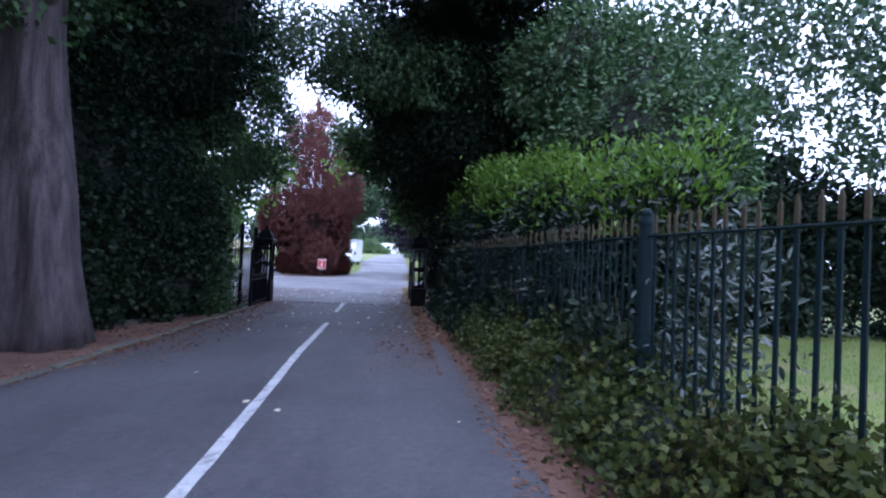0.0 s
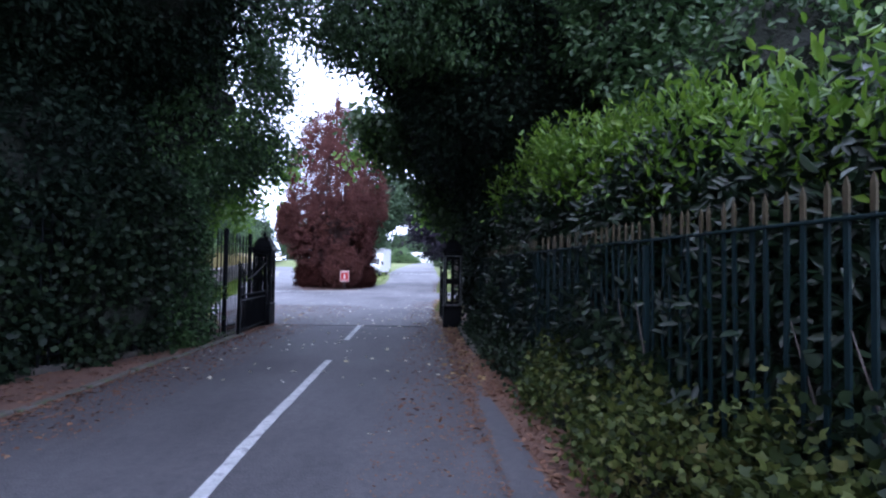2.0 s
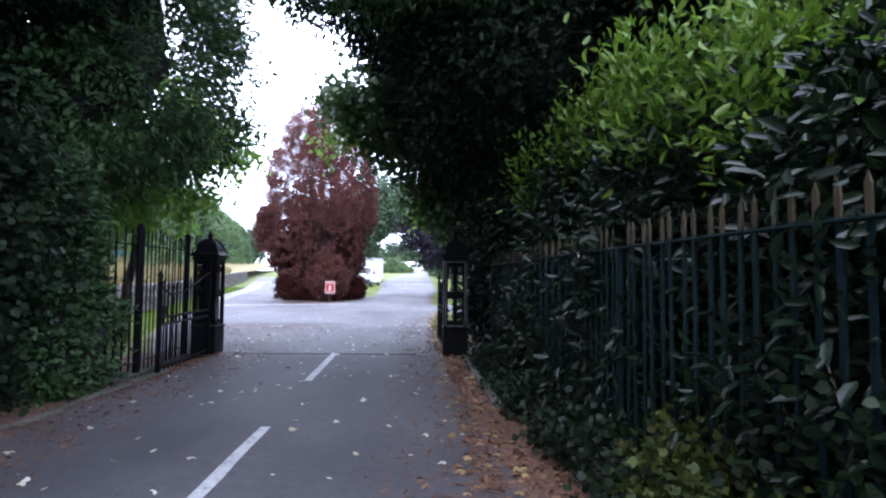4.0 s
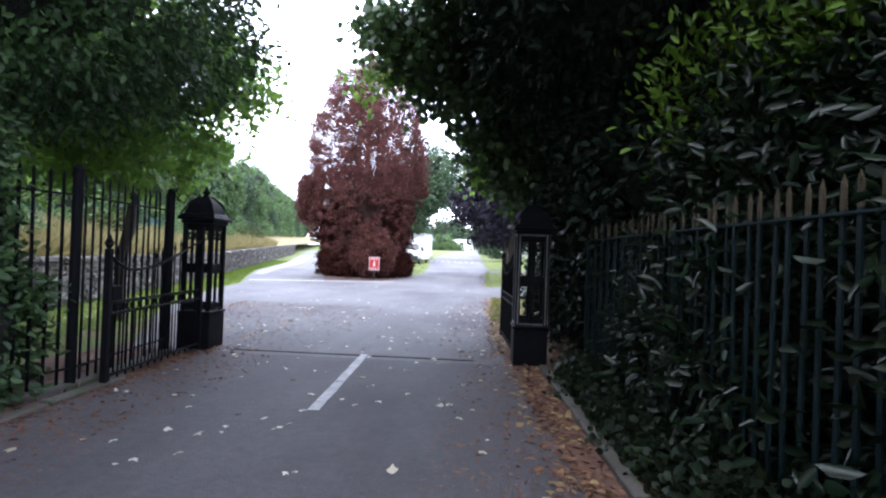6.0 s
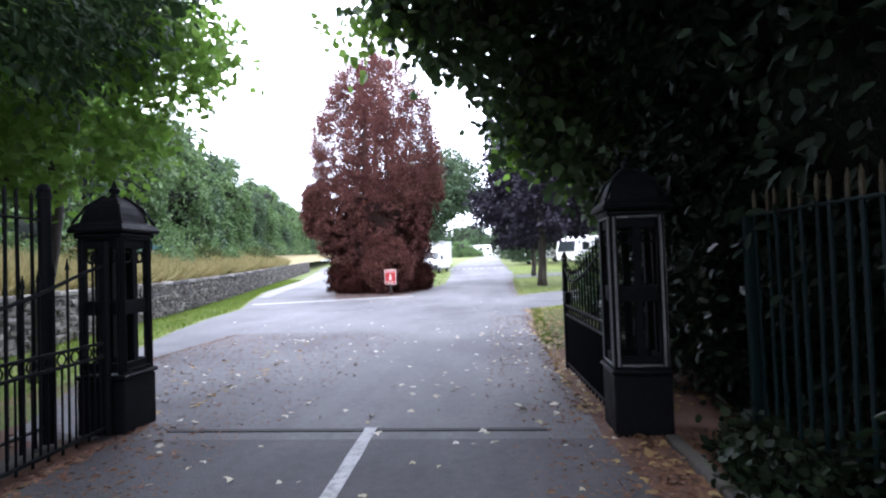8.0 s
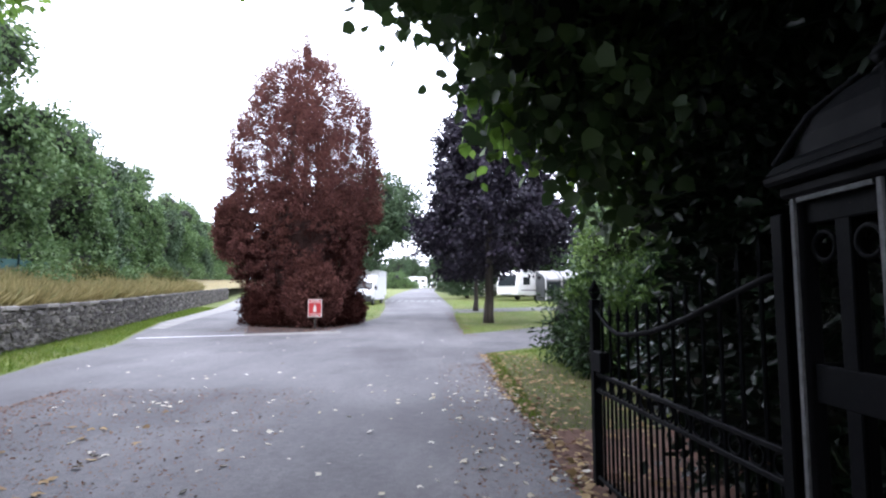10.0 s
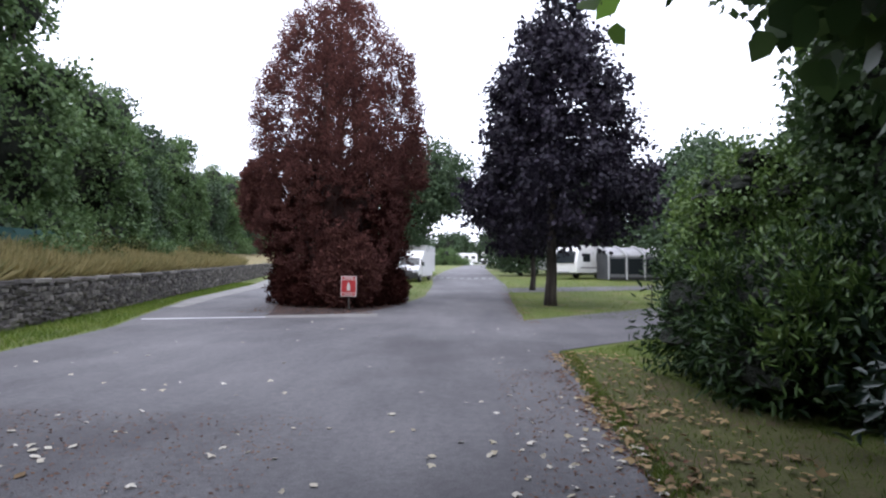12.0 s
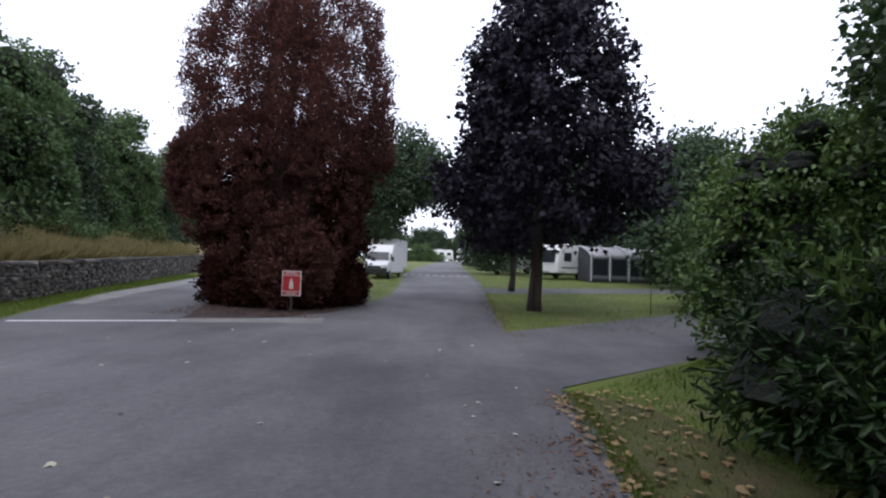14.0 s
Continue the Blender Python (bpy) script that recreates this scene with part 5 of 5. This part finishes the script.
# ---- caravans, motorhomes, cars ----
PANEL_WHITE, TRIM_GREY, TYRE = plain("white_caravan_panel", (0.78, 0.78, 0.78), 0.3, 0, 0.04), plain("grey_trim", (0.16, 0.16, 0.17), 0.5), plain("tyre_rubber", (0.02, 0.02, 0.022), 0.9)
DARK_PLASTIC, AWNING_GREY, AWNING_PALE = plain("black_bumper", (0.02, 0.02, 0.023), 0.5), surface("grey_awning_cloth", (0.11, 0.115, 0.125), (0.17, 0.175, 0.185), 1.2, 30, 0.9), surface("pale_awning_cloth", (0.5, 0.5, 0.52), (0.66, 0.66, 0.67), 1.0, 30, 0.85)
GLASS, gn_, gl_, gb_ = material("tinted_window", 0.06)
gb_.inputs["Base Color"].default_value = (0.02, 0.024, 0.028, 1)
LAMP, _n, _l, lb_ = material("headlamp_lens", 0.1)
lb_.inputs["Base Color"].default_value = (0.55, 0.57, 0.6, 1)


def hull(rows, y0, y1, cap=True):
    """A body whose side outline (along x, z) runs from y0 to y1, its edges rounded."""
    bm = bmesh.new()
    a, b = [bm.verts.new((x, y0, z)) for x, z in rows], [bm.verts.new((x, y1, z)) for x, z in rows]
    n = len(rows)
    bm.faces.new(a)
    bm.faces.new(b[::-1])
    for k in range(n):
        bm.faces.new((a[(k + 1) % n], a[k], b[k], b[(k + 1) % n]))
    bmesh.ops.recalc_face_normals(bm, faces=bm.faces)
    bmesh.ops.bevel(bm, geom=[e for e in bm.edges], offset=0.06, segments=2, affect="EDGES")
    return bm


def wheel(parent, x, y, r=0.33, w=0.2):
    t = part("wheel", rod(bmesh.new(), (x, y - w / 2, r), (x, y + w / 2, r), r, None, 20), TYRE, parent, "", True)
    part("hub", rod(bmesh.new(), (x, y - w / 2 - 0.012, r), (x, y + w / 2 + 0.012, r), r * 0.6, None, 14), TRIM_GREY, t)


def caravan(m, label, scale=1.0):
    t = thing("caravan", label, "caravan", "caravans on the pitches")
    t.matrix_world = m @ Matrix.Scale(scale, 4)
    part("body", hull([(-3.0, 0.45), (-3.05, 1.25), (-2.75, 2.1), (-2.35, 2.5), (2.5, 2.58), (2.8, 2.3), (2.85, 0.5), (-0.2, 0.4)], -1.1, 1.1), PANEL_WHITE, t, "", False)
    bm = bmesh.new()
    for a, b in (((-3.08, 1.2), (-2.78, 2.12)),):
        v = [bm.verts.new(p) for p in ((a[0] - 0.02, -0.9, a[1]), (b[0] - 0.02, -0.85, b[1]), (b[0] - 0.02, 0.85, b[1]), (a[0] - 0.02, 0.9, a[1]))]
        bm.faces.new(v)
        r = bmesh.ops.extrude_face_region(bm, geom=bm.faces[:])
        bmesh.ops.translate(bm, vec=(-0.02, 0, 0), verts=[e for e in r["geom"] if isinstance(e, bmesh.types.BMVert)])
    part("front_window", bm, GLASS, t)
    for s in (-1, 1):
        for x in (-1.7, 0.2, 1.8):
            part("side_window", box(bmesh.new(), (x - 0.5, s * 1.105 - 0.012, 1.3), (x + 0.5, s * 1.105 + 0.012, 1.95), 0.008), GLASS, t)
        part("side_stripe", box(bmesh.new(), (-2.5, s * 1.102 - 0.004, 0.8), (2.6, s * 1.102 + 0.004, 0.9), 0.002), TRIM_GREY, t)
    part("door", box(bmesh.new(), (0.85, -1.125, 0.55), (1.4, -1.1, 2.3), 0.01), PANEL_WHITE, t)
    part("drawbar", rod(rod(bmesh.new(), (-3.0, -0.4, 0.5), (-3.9, 0, 0.5), 0.04), (-3.0, 0.4, 0.5), (-3.9, 0, 0.5), 0.04), TRIM_GREY, t)
    part("roof_vent", box(bmesh.new(), (-0.5, -0.3, 2.56), (0.2, 0.3, 2.66), 0.02), PANEL_WHITE, t)
    wheel(t, 0.0, -1.0)
    wheel(t, 0.0, 1.0)
    return t


def motorhome(m, label, overcab):
    """A van-fronted motorhome, its nose to -x."""
    t = thing("motorhome", label, "motorhome")
    t.matrix_world = m
    if overcab:
        part("body", hull([(-1.4, 0.5), (-1.4, 1.9), (-2.35, 2.05), (-2.4, 2.45), (-2.0, 2.85), (3.0, 2.9), (3.05, 0.5)], -1.12, 1.12), PANEL_WHITE, t)
    else:
        part("body", hull([(-1.5, 0.45), (-1.45, 2.0), (-1.0, 2.6), (3.0, 2.6), (3.05, 0.45)], -1.0, 1.0), PANEL_WHITE, t)
    part("cab", hull([(-2.95, 0.5), (-2.95, 0.95), (-2.7, 1.2), (-1.9, 1.36), (-1.42, 2.0), (-1.3, 2.0), (-1.3, 0.5)], -0.96, 0.96), PANEL_WHITE, t)
    bm = bmesh.new()
    v = [bm.verts.new(p) for p in ((-1.93, -0.82, 1.4), (-1.47, -0.76, 1.98), (-1.47, 0.76, 1.98), (-1.93, 0.82, 1.4))]
    bm.faces.new(v)
    r = bmesh.ops.extrude_face_region(bm, geom=bm.faces[:])
    bmesh.ops.translate(bm, vec=(-0.035, 0, 0.025), verts=[e for e in r["geom"] if isinstance(e, bmesh.types.BMVert)])
    part("windscreen", bm, GLASS, t)
    part("bumper", box(bmesh.new(), (-3.06, -0.95, 0.28), (-2.8, 0.95, 0.8), 0.05), DARK_PLASTIC, t)
    part("grille", box(bmesh.new(), (-2.985, -0.5, 0.76), (-2.94, 0.5, 0.96), 0.01), DARK_PLASTIC, t)
    for s in (-1, 1):
        part("headlamp", box(bmesh.new(), (-2.98, s * 0.74 - 0.16, 0.8), (-2.72, s * 0.74 + 0.16, 1.04), 0.03), LAMP, t)
        part("mirror", box(bmesh.new(), (-1.9, s * 1.14 - 0.08, 1.3), (-1.78, s * 1.14 + 0.08, 1.66), 0.02), DARK_PLASTIC, t)
        part("side_window", box(bmesh.new(), (-1.85, s * 0.962 - 0.01, 1.4), (-1.3, s * 0.962 + 0.01, 1.85), 0.006), GLASS, t)
        for x in (-2.1, 1.9):
            wheel(t, x, s * 0.88)
    return t


def awning(m):
    """A caravan awning: pale roof on arched poles, grey walls with windows."""
    t = thing("awning", "grey and white caravan awning pitched on the grass", "awning")
    t.matrix_world = m
    w, d = 5.4, 2.6
    prof = [(0, 2.55), (-0.7, 2.5), (-1.7, 2.25), (-2.35, 1.95), (-2.6, 1.75)]
    bays = 4
    for k in range(bays):
        x0, x1 = w * k / bays, w * (k + 1) / bays
        bm = bmesh.new()
        for n in range(5):
            x = x0 + (x1 - x0) * n / 4
            sag = 0.05 * math.sin(math.pi * n / 4)
            for y, zz in prof:
                bm.verts.new((x, y, zz - sag - 0.12 * abs(x / w - 0.45)))
        bm.verts.ensure_lookup_table()
        for n in range(4):
            for q in range(4):
                o = n * 5 + q
                bm.faces.new([bm.verts[i] for i in (o, o + 1, o + 6, o + 5)])
        bmesh.ops.solidify(bm, geom=bm.faces[:], thickness=0.02)
        part("roof_panel", bm, AWNING_PALE, t, "", True)
        part("front_panel", box(bmesh.new(), (x0 + 0.04, -d - 0.015, 0.02), (x1 - 0.04, -d + 0.015, 1.7), 0.005), AWNING_GREY, t)
        part("window", box(bmesh.new(), (x0 + 0.14, -d - 0.024, 0.42), (x1 - 0.14, -d - 0.0165, 1.56), 0.0), GLASS, t)
        part("mud_skirt", box(bmesh.new(), (x0, -d - 0.05, 0.0), (x1 - 0.004, -d - 0.026, 0.2), 0.004), DARK_PLASTIC, t)
    for k in range(bays + 1):
        x = w * k / bays
        bm = bmesh.new()
        pts = [(x, y - 0.02, zz + 0.035 - 0.12 * abs(x / w - 0.45)) for y, zz in prof] + [(x, -d - 0.07, 0.02)]
        for p, q in zip(pts, pts[1:]):
            rod(bm, p, q, 0.045, None, 6)
        part("pole_sleeve", bm, AWNING_PALE, t)
    for x in (0.0, w):
        bm = bmesh.new()
        a = [bm.verts.new((x, y, zz - 0.1)) for y, zz in prof] + [bm.verts.new((x, -d, 0.02)), bm.verts.new((x, 0, 0.02))]
        bm.faces.new(a)
        bmesh.ops.solidify(bm, geom=bm.faces[:], thickness=0.02)
        part("side_panel", bm, AWNING_GREY, t)
    return t


caravan(pose(8.3, 60.9, rise(60.9), 0, 0, 46), "white touring caravan with its awning pitched beside")
awning(pose(8.75, 59.2, rise(59.2), 0, 0, 6))
caravan(pose(6.1, 72.0, rise(72), 0, 0, 35), "white touring caravan beyond the maples")
motorhome(pose(-4.9, 53.4, rise(51.5), 0, 0, 84) @ Matrix.Scale(0.8, 4), "white van conversion with a black bumper, nose to the road", False)
motorhome(pose(-5.6, 62.0, rise(60), 0, 0, 86) @ Matrix.Scale(0.92, 4), "white overcab motorhome parked behind the van", True)
caravan(pose(-3.4, 141, rise(141), 0, 0, 12), "distant white caravan by the round hedge", 1.0)
caravan(pose(-10.0, 139, rise(139), 0, 0, 4), "distant white caravan on the far pitches", 1.0)
motorhome(pose(2.6, 140, rise(140), 0, 0, 60), "distant white motorhome on the far pitches", True)
caravan(pose(7.5, 118, rise(118), 0, 0, 15), "distant white caravan under the trees", 1.0)


def car(m, label, mat):
    t = thing("car", label, "car")
    t.matrix_world = m
    part("body", hull([(-2.1, 0.35), (-2.1, 0.75), (-1.1, 0.92), (-0.45, 1.42), (1.1, 1.45), (1.85, 0.98), (2.1, 0.9), (2.1, 0.35)], -0.85, 0.85), mat, t)
    for s in (-1, 1):
        part("side_window", box(bmesh.new(), (-0.4, s * 0.852 - 0.008, 0.98), (1.0, s * 0.852 + 0.008, 1.3), 0.004), GLASS, t)
        for x in (-1.3, 1.3):
            wheel(t, x, s * 0.76, 0.31, 0.2)
    return t


car(pose(5.0, 88, rise(88), 0, 0, 20), "silver car parked on the grass", plain("silver_car_paint", (0.4, 0.41, 0.43), 0.3, 0.6))
car(pose(3.4, 104, rise(104), 0, 0, 70), "white car parked by the road", PANEL_WHITE)
leafy("round_hedge", "clipped round hedge island beside the road", "hedge", (-7.0, 126, rise(126)), [((0, 0, 0.6), (4.4, 2.2, 1.1)), ((0.3, 0, 1.6), (2.2, 1.6, 1.6))], 420, 24, 0.25, 0.3, FARLEAF, DIAMOND, low=0.05)
mk = thing("marker_post", "thin stake on the grass by the pitch", "post", at=(5.4, 35.6, rise(35.6)))
part("stake", rod(bmesh.new(), (0, 0, -0.05), (0, 0, 0.75), 0.016, 0.012), BARK_DARK, mk)

# ---- grass, litter and fallen leaves ----


def blades(name, label, n, sampler, size, mat, lean=0.5):
    p = sampler(n)
    p = p[~np.isnan(p[:, 2])]
    ax = unit(rng.normal(size=p.shape) * np.array([lean, lean, 0.15]) + np.array([0, 0, 1.0]))
    nm = unit(rng.normal(size=p.shape) * np.array([1, 1, 0.1]))
    me = leaf_mesh(name, p, ax, nm, size * (0.5 + 0.8 * rng.random(len(p))), mat, BLADE)
    tagged(new(name, me), label, "grass", "", "stuff")


def patch(x0, x1, y0, y1, left=None, right=None):
    def f(n):
        y = y0 + (y1 - y0) * rng.random(n)
        a = np.full(n, x0, float) if left is None else np.interp(y, *left)
        b = np.full(n, x1, float) if right is None else np.interp(y, *right)
        x = a + (b - a) * rng.random(n)
        return np.stack([x, y, rises(y) - 0.01], 1)
    return f


def bank(n):
    y = 13 + 42 * rng.random(n) ** 1.2
    s = 0.4 + 3.6 * rng.random(n) ** 1.3
    return np.stack([wall_x(y) - 0.35 - s, y, rises(y) + 0.93 + np.clip((s - 0.4) * 0.22, 0, 1.1)], 1)


blades("grass_verge", "green verge grass beyond the gate", 15000, patch(0.7, 3.6, 19, 28, ([19, 25.4, 28], [0.5, 0.75, 3.4])), 0.06, GRASS_BLADE)
blades("grass_edge", "ragged grass along the edge of the verge", 5000, patch(0, 0, 19.5, 25.6, ([19.5, 22, 25.6], [0.45, 0.52, 0.7]), ([19.5, 22, 25.6], [0.65, 0.75, 0.95])), 0.06, GRASS_BLADE)
blades("grass_kerbside", "ragged grass along the road beside the maples", 700, patch(0, 0, 31, 44, ([31, 39, 44], [0.6, 0.72, 0.9]), ([31, 39, 44], [0.85, 0.95, 1.15])), 0.06, GRASS_BLADE)
blades("grass_lawn", "mown lawn behind the railing", 36000, patch(2.6, 12, -1.5, 11.8), 0.06, GRASS_BLADE)
blades("grass_wallside", "grass strip at the foot of the stone wall", 26000, patch(0, 0, 14, 48, ([14, 48], [wall_x(14) + 0.05, wall_x(48) + 0.05]), ([14, 17, 19, 22, 25, 28, 30, 36, 48], [-5.4, -5.7, -6.4, -7.4, -8.2, -8.7, -9.5, -11.5, -13.7])), 0.1, GRASS_BLADE)
blades("grass_left", "shaded grass behind the black railing", 12000, patch(-12, -5.2, 5, 15, None, ([5, 8, 15], [-6.0, -5.2, -5.2])), 0.07, GRASS_BLADE)
blades("grass_pitch", "short grass round the maples", 30000, patch(0.8, 12, 31, 60), 0.07, GRASS_BLADE)
blades("grass_bank", "tall dry grass on the bank above the wall", 60000, bank, 0.6, DRY_BLADE, 0.6)
blades("grass_roadside", "grass beyond the island beside the road", 9000, patch(0, 0, 38, 70, ([38, 70], [-7.5, -9]), ([38, 48, 60, 70], [-3.0, -3.4, -4.4, -4.5])), 0.09, GRASS_BLADE)


def strew(name, label, pts, size, mat, shape, cat="leaves"):
    n = len(pts)
    ax = unit(rng.normal(size=(n, 3)) * np.array([1, 1, 0.12]))
    nm = unit(rng.normal(size=(n, 3)) * 0.25 + np.array([0, 0, 1.0]))
    tagged(new(name, leaf_mesh(name, pts, ax, nm, size * (0.5 + 0.9 * rng.random(n)), mat, shape)), label, cat, "", "stuff")


def scatter(n, x0, x1, y0, y1, bias=None, z=0.016):
    x, y = x0 + (x1 - x0) * rng.random(n), y0 + (y1 - y0) * rng.random(n)
    if bias:
        x = x0 + (x1 - x0) * rng.random(n) ** bias
    return np.stack([x, y, rises(y) + z], 1)


strew("fallen_leaves", "pale fallen leaves scattered over the asphalt",
      np.concatenate([scatter(120, -3.2, 0.6, 9, 16), scatter(90, -4.6, 0.6, 16, 23), scatter(34, -7, 0.6, 21, 30), scatter(130, 0.6, -1.4, 15.6, 22, 2.4), scatter(40, -5.2, -2.0, 16, 21), scatter(8, -3.0, 0.8, 3, 9)]), 0.066, FALLEN, LOBED)
strew("verge_leaves", "dry leaves thick on the verge grass", np.concatenate([scatter(620, 0.45, 1.7, 15.6, 22.5, 1.6, 0.03), scatter(240, 0.55, 1.7, 21.5, 25.6, 1.8, 0.03), scatter(60, -3.2, -4.6, 15.6, 20, 1.5), scatter(160, 0.5, 1.0, 9, 15)]), 0.07, VERGE_LEAF, LOBED)
strew("leaf_litter", "brown leaf litter along the drive's edges",
      np.concatenate([scatter(2600, 0.62, 1.3, 8.5, 15.2, 1.0, 0.012), scatter(1500, 1.0, 1.5, 0, 9, 1.0, 0.012), scatter(3200, -3.3, -5.2, 1, 15.2, 1.8, 0.012), scatter(1200, -3.35, -2.5, 6, 15.4, 2.6), scatter(900, 0.75, 0.0, 7, 16, 2.6), scatter(900, -7.5, -3.6, 31.6, 34.5, None, 0.012), scatter(140, -5.6, -2.6, 15.6, 20, 1.8), scatter(500, 0.35, 0.8, 15.6, 25.6, 1.0), scatter(400, 0.4, 0.9, 30, 42, 1.0)]), 0.055, LITTER, OVAL)
strew("needle_litter", "fine red-brown needles and bud scales on the asphalt",
      np.concatenate([scatter(9000, -5.6, -2.0, 15.4, 21.5, 1.9, 0.012), scatter(5000, -3.4, -2.3, 7, 15.4, 2.0), scatter(4500, 0.8, -0.2, 6, 16, 2.2), scatter(3500, 0.48, -0.4, 15.6, 24, 2.2, 0.012)]), 0.03, LITTER, SPRAY, "litter")

for k in range(16):
    y = 17 + k * 2.3 + 0.6 * math.sin(k * 2.7)
    x = wall_x(y) - 3.2 + 1.1 * math.sin(k * 1.9)
    leafy("bank_shrub", "scrubby green weed clump in the dry grass", "shrub", (x, y, rise(y) + 1.4), [((0, 0, 0.35), (0.6 + 0.3 * math.sin(k), 0.9, 0.55))], 60, 24, 0.14, 0.12, FARLEAF if k % 2 else BRAMBLE, DIAMOND, None, low=-0.1)
